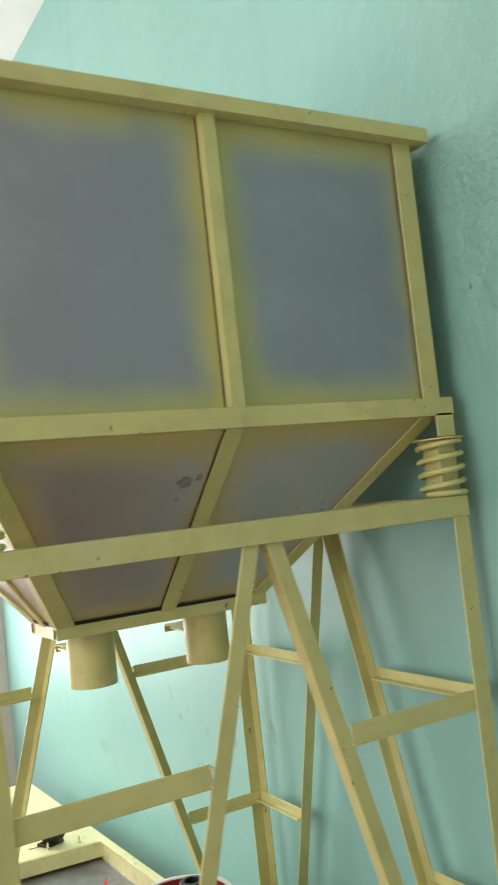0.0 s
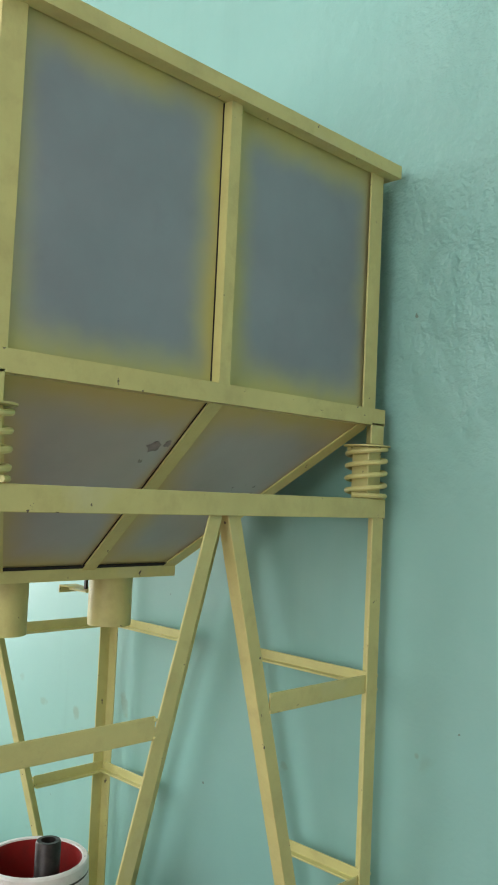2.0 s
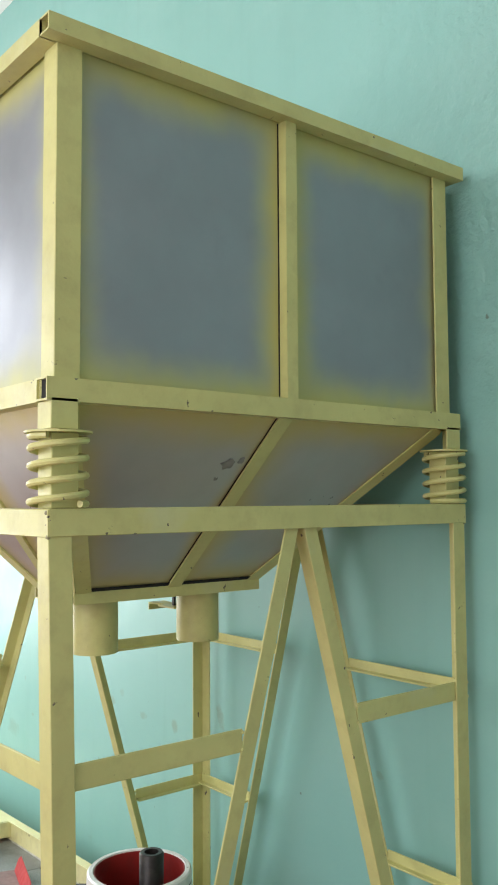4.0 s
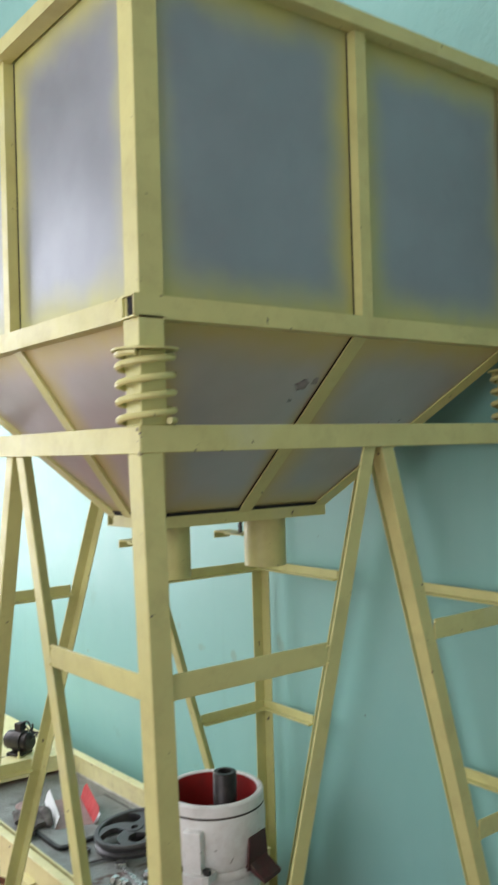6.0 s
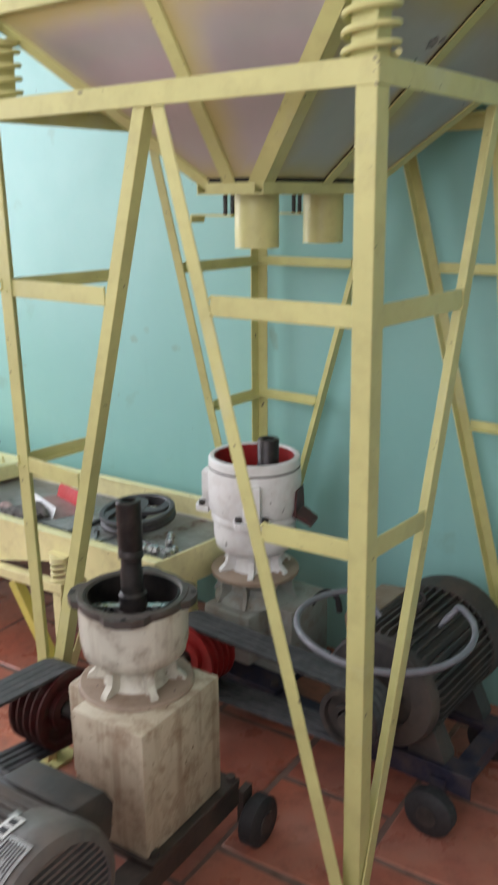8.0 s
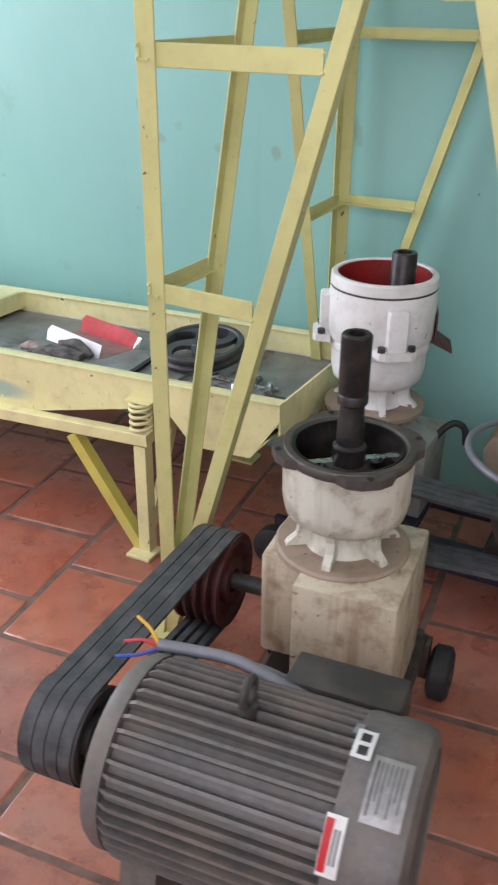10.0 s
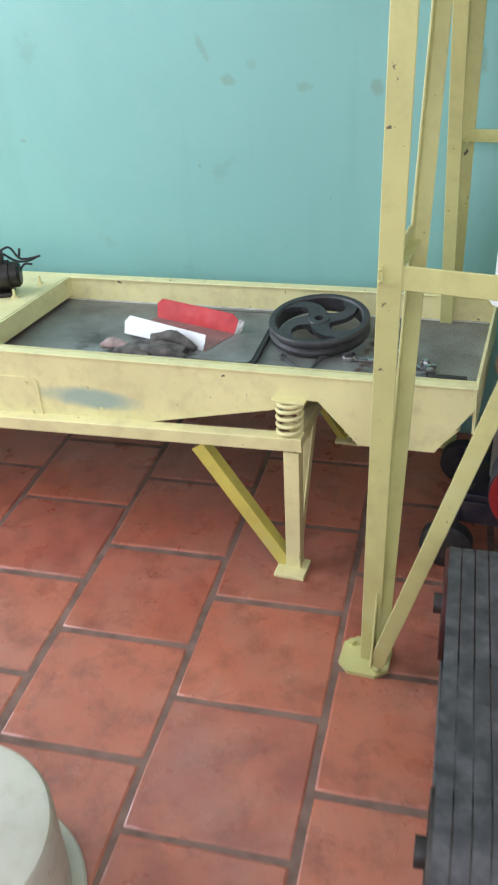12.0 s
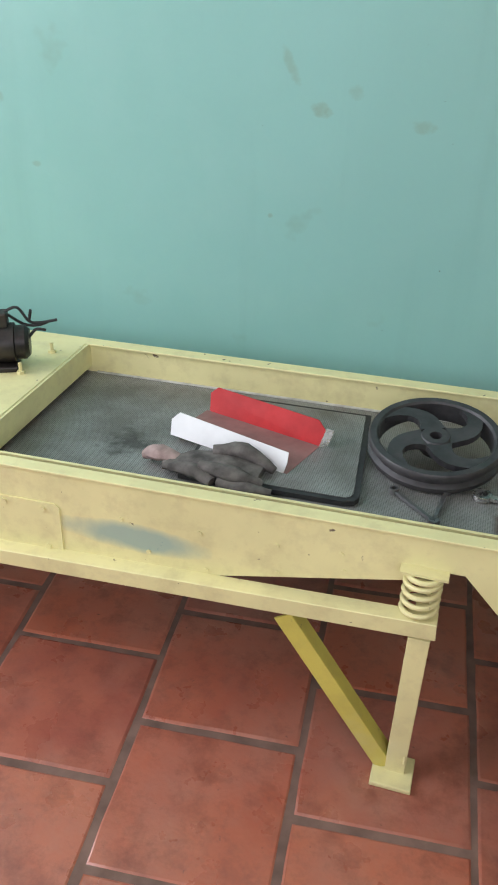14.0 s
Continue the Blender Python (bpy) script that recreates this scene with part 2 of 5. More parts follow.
def wall_paint():
    m, nt, b = mat("turquoise_limewash")
    pos = world_place(nt)
    big = ramp(nt, noise_node(nt, pos, 0.9, 4), 0.3, 0.72)
    col = mix(nt, big, (0.225, 0.470, 0.430), (0.250, 0.500, 0.470))
    cloud = ramp(nt, noise_node(nt, pos, 4.5, 6, 0.6), 0.45, 0.75, 0.0, 0.35)
    col = mix(nt, cloud, col, (0.300, 0.535, 0.500))
    # long faint vertical runs
    stretch = node(nt, "ShaderNodeMapping")
    stretch.inputs["Scale"].default_value = (9.0, 9.0, 0.7)
    nt.links.new(pos, stretch.inputs["Vector"])
    runs = ramp(nt, noise_node(nt, stretch.outputs[0], 1.0, 4, 0.6), 0.56, 0.78, 0.0, 0.30)
    col = mix(nt, runs, col, (0.190, 0.385, 0.350))
    # old brown scuffs where things were fixed to the plaster
    sep = nt.nodes.new("ShaderNodeSeparateXYZ")
    nt.links.new(pos, sep.inputs[0])
    wob = ramp(nt, noise_node(nt, pos, 55.0, 4), 0.3, 0.7, -0.55, 0.55)
    for x, z, w, h, lean, amount in SCUFFS:
        dx = maths(nt, "SUBTRACT", sep.outputs[0], x)
        dz = maths(nt, "SUBTRACT", sep.outputs[2], z)
        dx = maths(nt, "DIVIDE", maths(nt, "ADD", dx, maths(nt, "MULTIPLY", dz, lean)), w)
        dz = maths(nt, "DIVIDE", dz, h)
        d = maths(nt, "ADD", maths(nt, "ADD", maths(nt, "MULTIPLY", dx, dx), maths(nt, "MULTIPLY", dz, dz)), wob)
        col = mix(nt, ramp(nt, d, 0.15, 1.3, amount * 0.55, 0.0), col, (0.200, 0.245, 0.150))
    scuff = ramp(nt, noise_node(nt, pos, 5.0, 4, 0.55), 0.665, 0.74, 0.0, 0.35)
    col = mix(nt, scuff, col, (0.190, 0.290, 0.220))
    speck = ramp(nt, noise_node(nt, pos, 30.0, 3, 0.5), 0.765, 0.785, 0.0, 0.7)
    col = mix(nt, speck, col, (0.110, 0.130, 0.095))
    nt.links.new(col, b.inputs["Base Color"])
    nt.links.new(ramp(nt, noise_node(nt, pos, 12.0, 4), 0.3, 0.7, 0.38, 0.50), b.inputs["Roughness"])
    # trowelled plaster: broad waves, a few rough patches, grit
    wave = noise_node(nt, pos, 2.2, 2)
    ridge = noise_node(nt, pos, 11.0, 5, 0.55)
    patch = ramp(nt, noise_node(nt, pos, 1.1, 2), 0.50, 0.68, 0.03, 0.6)
    coarse = maths(nt, "MULTIPLY", ramp(nt, sep.outputs[0], 0.85, 1.5), ramp(nt, sep.outputs[2], 1.55, 2.2))
    patch = maths(nt, "ADD", patch, maths(nt, "MULTIPLY", coarse, 4.5))
    ridge = maths(nt, "ADD", ridge, maths(nt, "MULTIPLY", maths(nt, "MULTIPLY", noise_node(nt, pos, 38.0, 4, 0.6), coarse), 0.5))
    grit = noise_node(nt, pos, 110.0, 3)
    h = maths(nt, "ADD", maths(nt, "MULTIPLY", wave, 1.2), maths(nt, "MULTIPLY", maths(nt, "MULTIPLY", ridge, patch), 0.7))
    h = maths(nt, "ADD", h, maths(nt, "MULTIPLY", grit, 0.03))
    bump(nt, b, h, 0.65, 0.014)
    return m


def terracotta():
    m, nt, b = mat("terracotta_tile")
    pos = world_place(nt)
    info = nt.nodes.new("ShaderNodeObjectInfo").outputs["Random"]
    col = mix(nt, info, (0.450, 0.125, 0.068), (0.310, 0.085, 0.060))
    blot = ramp(nt, noise_node(nt, pos, 6.5, 7, 0.62), 0.35, 0.70)
    col = mix(nt, maths(nt, "MULTIPLY", blot, 0.7), col, (0.510, 0.175, 0.105))
    dust = ramp(nt, noise_node(nt, pos, 2.6, 8, 0.7), 0.44, 0.66, 0.0, 0.55)
    col = mix(nt, dust, col, (0.360, 0.200, 0.155))
    dark = ramp(nt, noise_node(nt, pos, 12.0, 9, 0.74), 0.48, 0.66, 0.0, 0.75)
    col = mix(nt, dark, col, (0.215, 0.068, 0.046))
    spot = ramp(nt, noise_node(nt, pos, 38.0, 4, 0.6), 0.69, 0.73, 0.0, 0.65)
    col = mix(nt, spot, col, (0.100, 0.050, 0.038))
    chalk = ramp(nt, noise_node(nt, pos, 27.0, 3, 0.6), 0.74, 0.77, 0.0, 0.6)
    col = mix(nt, chalk, col, (0.520, 0.360, 0.290))
    nt.links.new(col, b.inputs["Base Color"])
    nt.links.new(ramp(nt, noise_node(nt, pos, 9.0, 5), 0.3, 0.7, 0.22, 0.42), b.inputs["Roughness"])
    b.inputs["Specular IOR Level"].default_value = 0.75
    bump(nt, b, maths(nt, "ADD", noise_node(nt, pos, 8.0, 4), maths(nt, "MULTIPLY", noise_node(nt, pos, 140.0, 3), 0.15)), 0.25, 0.006)
    return m


def mesh_deck():
    """Fine woven wire: small dark holes in grey wire."""
    m, nt, b = mat("sieve_wire")
    pos = world_place(nt)
    sep = nt.nodes.new("ShaderNodeSeparateXYZ")
    nt.links.new(pos, sep.inputs[0])
    a = maths(nt, "SINE", maths(nt, "MULTIPLY", maths(nt, "ADD", sep.outputs[0], sep.outputs[1]), 780.0))
    c = maths(nt, "SINE", maths(nt, "MULTIPLY", maths(nt, "SUBTRACT", sep.outputs[0], sep.outputs[1]), 780.0))
    hole = ramp(nt, maths(nt, "MULTIPLY", a, c), 0.05, 0.45)
    grime = ramp(nt, noise_node(nt, pos, 9.0, 6, 0.6), 0.38, 0.68)
    wire = mix(nt, grime, (0.36, 0.37, 0.36), (0.21, 0.205, 0.19))
    seam = maths(nt, "ABSOLUTE", maths(nt, "SUBTRACT", sep.outputs[0], 0.230))
    rust = maths(nt, "MULTIPLY", ramp(nt, seam, 0.010, 0.026, 1.0, 0.0), ramp(nt, noise_node(nt, pos, 40.0, 5), 0.42, 0.6))
    wire = mix(nt, rust, wire, (0.110, 0.040, 0.026))
    dx = maths(nt, "DIVIDE", maths(nt, "ADD", sep.outputs[0], 0.500), 0.050)
    dy = maths(nt, "DIVIDE", maths(nt, "SUBTRACT", sep.outputs[1], 0.110), 0.050)
    d = maths(nt, "ADD", maths(nt, "ADD", maths(nt, "MULTIPLY", dx, dx), maths(nt, "MULTIPLY", dy, dy)), ramp(nt, noise_node(nt, pos, 32.0, 4), 0.3, 0.7, -0.9, 0.9))
    wire = mix(nt, ramp(nt, d, 0.1, 1.2, 0.8, 0.0), wire, (0.055, 0.052, 0.048))
    nt.links.new(mix(nt, maths(nt, "MULTIPLY", hole, 0.7), wire, (0.05, 0.05, 0.05)), b.inputs["Base Color"])
    b.inputs["Roughness"].default_value = 0.5
    b.inputs["Metallic"].default_value = 0.45
    bump(nt, b, maths(nt, "SUBTRACT", 1.0, hole), 0.6, 0.0015)
    return m


def patched(name, base):
    """Cream paint with one old blue-grey patch where an earlier coat shows through."""
    m = painted(name, base, (0.420, 0.350, 0.190), (0.160, 0.120, 0.080), 0.42, 0.35)
    nt = m.node_tree
    b = nt.nodes["Principled BSDF"]
    pos = world_place(nt)
    old = b.inputs["Base Color"].links[0].from_socket
    sep = nt.nodes.new("ShaderNodeSeparateXYZ")
    nt.links.new(pos, sep.inputs[0])
    wob = ramp(nt, noise_node(nt, pos, 14.0, 4), 0.3, 0.7, -0.25, 0.25)
    dx = maths(nt, "DIVIDE", maths(nt, "ADD", sep.outputs[0], 0.386), 0.150)
    dz = maths(nt, "DIVIDE", maths(nt, "SUBTRACT", sep.outputs[2], 0.392), 0.030)
    d = maths(nt, "ADD", maths(nt, "ADD", maths(nt, "MULTIPLY", dx, dx), maths(nt, "MULTIPLY", dz, dz)), wob)
    near = maths(nt, "COMPARE", sep.outputs[1], -0.140)
    near.node.inputs[2].default_value = 0.02
    f = maths(nt, "MULTIPLY", ramp(nt, d, 0.25, 1.05, 0.85, 0.0), near)
    nt.links.new(mix(nt, f, old, (0.270, 0.400, 0.360)), b.inputs["Base Color"])
    return m


YEL = (0.585, 0.565, 0.238)
CREAM = (0.780, 0.725, 0.375)
yellow = painted("pale_yellow_paint", YEL, (0.330, 0.280, 0.130), (0.120, 0.100, 0.070), 0.40, 0.30, 0.684)
cream = painted("cream_yellow_paint", CREAM, (0.420, 0.350, 0.190), (0.160, 0.120, 0.080), 0.42, 0.35)
weld_mat = painted("scorched_weld_paint", (0.360, 0.330, 0.190), (0.090, 0.070, 0.050), (0.060, 0.050, 0.040), 0.55, 0.80, 0.64)
# brace yellow deepened: shading and bounced light are put into its colour
brace_shaded_yellow = painted("shaded_ochre_paint", (0.620, 0.540, 0.115), (0.330, 0.260, 0.090), (0.120, 0.100, 0.070), 0.38, 0.30)
cream_patched = patched("cream_paint_with_patch", CREAM)
wall_mat = wall_paint()
tile_mat = terracotta()
grout_mat = plain("cement_grout", (0.215, 0.130, 0.100), 0.85, 0.45, 16.0)
pale_wall = plain("pale_plaster", (0.66, 0.65, 0.60), 0.8, 0.10, 3.0)
ceiling_mat = plain("ceiling_whitewash", (0.72, 0.74, 0.72), 0.8, 0.08, 4.0)
dark_iron = metal("dusty_cast_iron", (0.060, 0.056, 0.054), 0.5, 0.5, (0.130, 0.100, 0.080), 0.55)
black_steel = metal("black_oiled_steel", (0.030, 0.028, 0.028), 0.38, 0.6, (0.100, 0.075, 0.060), 0.35)
rubber = plain("black_rubber", (0.028, 0.028, 0.030), 0.62, 0.35, 40.0)
belt_rubber = metal("dusty_belt_rubber", (0.040, 0.042, 0.046), 0.6, 0.0, (0.115, 0.115, 0.118), 0.7, 30.0)
# flat black that stands for the shade in hollows, gaps and slots
shade_black = plain("hollow_shade", (0.012, 0.012, 0.012), 0.9, 0.2)
chrome = metal("bright_tool_steel", (0.62, 0.62, 0.62), 0.24, 1.0, (0.20, 0.18, 0.16), 0.25, 60.0)
sieve = mesh_deck()

# ------------------------------------------------------------- room
WALL_Y, LEFT_X, RIGHT_X, FRONT_Y, CEIL_Z = 0.575, -2.70, 3.90, -3.45, 4.05


def slab(name, lo, hi, material, label, category):
    bm = box(bmesh.new(), lo, hi)
    return tagged(part(name, bm, material), label, category, kind="structure")


def wall_with_opening(name, axis, at, thick, span, z_top, hole, material, label):
    """A wall across an axis with one opening (from, to, sill, head)."""
    bm = bmesh.new()
    a0, a1, s, h = hole

    def piece(u0, u1, z0, z1):
        if axis == "x":
            box(bm, (at, u0, z0), (at + thick, u1, z1))
        else:
            box(bm, (u0, at, z0), (u1, at + thick, z1))

    piece(span[0], a0, 0, z_top)
    piece(a1, span[1], 0, z_top)
    piece(a0, a1, h, z_top)
    if s > 0:
        piece(a0, a1, 0, s)
    return tagged(part(name, bm, material), label, "wall", kind="structure")


slab("wall_back", (LEFT_X - 0.2, WALL_Y, -0.1), (RIGHT_X + 0.2, WALL_Y + 0.2, CEIL_Z), wall_mat,
     "turquoise painted plaster wall with trowel marks and scuffs", "wall")
# unseen walls close the room; pale so that bounced light stays neutral
slab("unseen_side_wall", (RIGHT_X, FRONT_Y, -0.1), (RIGHT_X + 0.2, WALL_Y, CEIL_Z), pale_wall, "unseen pale wall that closes the room", "wall")
wall_with_opening("wall_window", "x", LEFT_X - 0.2, 0.2, (FRONT_Y, WALL_Y), CEIL_Z, (-2.20, 0.35, 0.75, 3.25), pale_wall,
                  "unseen pale wall with a wide window opening")
# opening added out of view for the front fill lamp
wall_with_opening("wall_front_fill", "y", FRONT_Y - 0.2, 0.2, (LEFT_X - 0.2, RIGHT_X + 0.2), CEIL_Z, (-0.25, 3.25, 1.25, 3.55), pale_wall,
                  "unseen pale front wall with an added wide opening")
slab("ceiling", (LEFT_X - 0.2, FRONT_Y - 0.2, CEIL_Z), (RIGHT_X + 0.2, WALL_Y + 0.2, CEIL_Z + 0.15), ceiling_mat, "plain whitewashed ceiling", "ceiling")
ground = slab("ground", (-60, -60, -0.16), (60, 60, -0.11), plain("yard_earth", (0.20, 0.16, 0.12), 0.9, 0.3, 1.5), "bare earth yard outside", "ground")
floor = slab("floor", (LEFT_X - 0.2, FRONT_Y - 0.2, -0.10), (RIGHT_X + 0.2, WALL_Y, -0.0035), grout_mat,
             "floor of square terracotta tiles in wide cement joints", "floor")

# ------------------------------------------------------------- hopper stand
SX0, SX1, SY0, SY1 = 0.360, 1.340, -0.463, 0.532
CX, CY = (SX0 + SX1) / 2, (SY0 + SY1) / 2
BEAM_TOP, BEAM_BOT = 1.696, 1.655

stand = thing("hopper_stand", (CX, CY, 0), "pale yellow angle-steel stand with splayed braces on the tile floor", "stand")


def fillet(bm, place, r=0.012):
    bmesh.ops.create_icosphere(bm, subdivisions=1, radius=r, matrix=Matrix.Translation(place))


def foot_lean(sx, sy):
    """How far a foot stands off the plumb line of its leg: the two front legs lean in."""
    return {(-1, 1): (-0.012, 0.045), (1, 1): (-0.024, 0.045)}.get((sx, sy), (0.0, 0.0))


def make_stand():
    for sx, x in ((1, SX0), (-1, SX1)):
        for sy, y in ((1, SY0), (-1, SY1)):
            lean = foot_lean(sx, sy)
            fx, fy = x + lean[0], y + lean[1]
            part("leg", angle_bar(bmesh.new(), (fx, fy, 0.008), (x, y, BEAM_BOT), (sx, 0, 0), (0, sy, 0), 0.039), yellow, stand)
            bm = bmesh.new()
            cx, cy = fx + sx * 0.010, fy + sy * 0.010
            w = 0.052
            pts = [(cx + a * w, cy + b * w, 0) for a, b in ((-1, -0.55), (-0.55, -1), (0.55, -1), (1, -0.55), (1, 0.55), (0.55, 1), (-0.55, 1), (-1, 0.55))]
            prism(bm, pts, (0, 0, 0), (0, 0, 0.009))
            plate = part("foot_plate", bm, yellow, stand)
            for a, b in ((-0.7, 0.55), (0.55, -0.7)):
                part("anchor_bolt", bolt_head(bmesh.new(), (cx + sx * a * w, cy + sy * b * w, 0.009), (0, 0, 1), 0.008, 0.007), yellow, plate)
    # ring of beams
    for y, sy in ((SY0, 1), (SY1, -1)):
        part("top_beam", angle_bar(bmesh.new(), (SX0 - 0.002, y - 0.002 * sy, BEAM_TOP), (SX1 + 0.002, y - 0.002 * sy, BEAM_TOP), (0, 0, -1), (0, sy, 0), 0.042), yellow, stand)
    for x, sx in ((SX0, 1), (SX1, -1)):
        part("top_beam", angle_bar(bmesh.new(), (x - 0.003 * sx, SY0 + 0.0, BEAM_TOP + 0.001), (x - 0.003 * sx, SY1 - 0.0, BEAM_TOP + 0.001), (0, 0, -1), (sx, 0, 0), 0.042), yellow, stand)
    for sx, x in ((1, SX0), (-1, SX1)):
        for sy, y in ((1, SY0), (-1, SY1)):
            bm = bmesh.new()
            rnd = random.Random(round(100 * (x + y)))
            for k in range(7):
                fillet(bm, (x - sx * 0.001 + sx * rnd.uniform(0, 0.006), y - sy * 0.001 + sy * rnd.uniform(0, 0.006), BEAM_BOT + 0.006 * k), rnd.uniform(0.0025, 0.0045))
            part("weld_bead", bm, weld_mat, stand, "grey-brown weld bead")
    # splayed braces and rungs on each side
    top, foot = BEAM_BOT + 0.004, 0.030

    def side(place, inward, c, half, tall=0.040):
        """place(s, z) gives a point on the face at distance s from its middle line."""
        for sgn in (-1, 1):
            a, b = place(c + sgn * 0.006, top), place(c + sgn * (half - 0.030), foot)
            along = Vector(place(c + sgn, 0)) - Vector(place(c, 0))
            part("splayed_brace", angle_bar(bmesh.new(), a, b, along, inward, 0.031), yellow, stand)
            for z in (1.314 - tall, 0.887 - tall):
                f = (top - z) / (top - foot)
                s0 = 0.006 + f * (half - 0.036) + 0.030
                p, q = place(c + sgn * s0, z), place(c + sgn * (half - 0.004), z)
                lx, ly = foot_lean(1 if q[0] < CX else -1, 1 if q[1] < CY else -1)
                g = 1 - z / BEAM_BOT
                if abs(q[0] - CX) > 0.4 and abs(q[1] - CY) > 0.4:
                    q = (q[0] + lx * g, q[1] + ly * g, z)
                bar = part("rung", angle_bar(bmesh.new(), p, q, (0, 0, 1), inward, tall, w2=0.022), yellow, stand)
                for dz in (0.004, tall - 0.006):
                    for e in (p, q):
                        bm = bmesh.new()
                        fillet(bm, Vector(e) + Vector((0, 0, dz)) + Vector(inward) * 0.0, 0.004)
                        part("weld", bm, yellow, bar)

    hx, hy = (SX1 - SX0) / 2, (SY1 - SY0) / 2
    side(lambda s, z: (s, SY0 + 0.005, z), (0, 1, 0), CX, hx)
    side(lambda s, z: (s, SY1 - 0.005, z), (0, -1, 0), CX, hx, 0.027)
    side(lambda s, z: (SX1 - 0.005, s, z), (-1, 0, 0), CY + 0.015, hy - 0.008)
    side(lambda s, z: (SX0 + 0.005, s, z), (1, 0, 0), CY - 0.007, hy, 0.030)


make_stand()

# ------------------------------------------------------------- hopper
HX0, HX1, HY0, HY1 = 0.352, 1.322, -0.448, 0.512
BELT0, BELT1, RIM0, RIM1 = 1.860, 1.896, 2.425, 2.454
OX0, OX1, OY0, OY1, OZ0, OZ1 = 0.748, 0.930, -0.204, 0.283, 1.496, 1.522

hopper = thing("feed_hopper", (CX, CY, BEAM_TOP), "square zinc sheet hopper in a pale yellow frame on coil springs", "hopper")


def open_tube(bm, lo, hi, axis, wall=0.003):
    """A square tube along x or y with open, dark ends."""
    lo, hi = list(lo), list(hi)
    i = {"x": 0, "y": 1}[axis]
    j, k = [n for n in range(3) if n != i]

    def loop(at, inset):
        out = []
        for a, b in ((0, 0), (1, 0), (1, 1), (0, 1)):
            p = [0, 0, 0]
            p[i] = at
            p[j] = (lo[j] + inset) if a == 0 else (hi[j] - inset)
            p[k] = (lo[k] + inset) if b == 0 else (hi[k] - inset)
            out.append(bm.verts.new(p))
        return out

    o0, o1, i0, i1 = loop(lo[i], 0), loop(hi[i], 0), loop(lo[i], wall), loop(hi[i], wall)
    for a, b in ((o0, o1), (i0, i1), (o0, i0), (o1, i1)):
        for n in range(4):
            bm.faces.new((a[n], a[(n + 1) % 4], b[(n + 1) % 4], b[n]))
    return bm


def sheet(name, quad, out, thick, material, parent, label=""):
    """A flat sheet through four corners with UV from 0 to 1, thickened against out."""
    bm = bmesh.new()
    q, n = [Vector(p) for p in quad], Vector(out).normalized()
    front = [bm.verts.new(p) for p in q]
    back = [bm.verts.new(p - n * thick) for p in q]
    f = bm.faces.new(front)
    uv = bm.loops.layers.uv.new("UVMap")
    for loop, c in zip(f.loops, ((0, 0), (1, 0), (1, 1), (0, 1))):
        loop[uv].uv = c
    g = bm.faces.new(list(reversed(back)))
    for loop, c in zip(g.loops, ((0, 1), (1, 1), (1, 0), (0, 0))):
        loop[uv].uv = c
    for i in range(4):
        bm.faces.new((front[i], back[i], back[(i + 1) % 4], front[(i + 1) % 4]))
    return part(name, bm, material, parent, label)


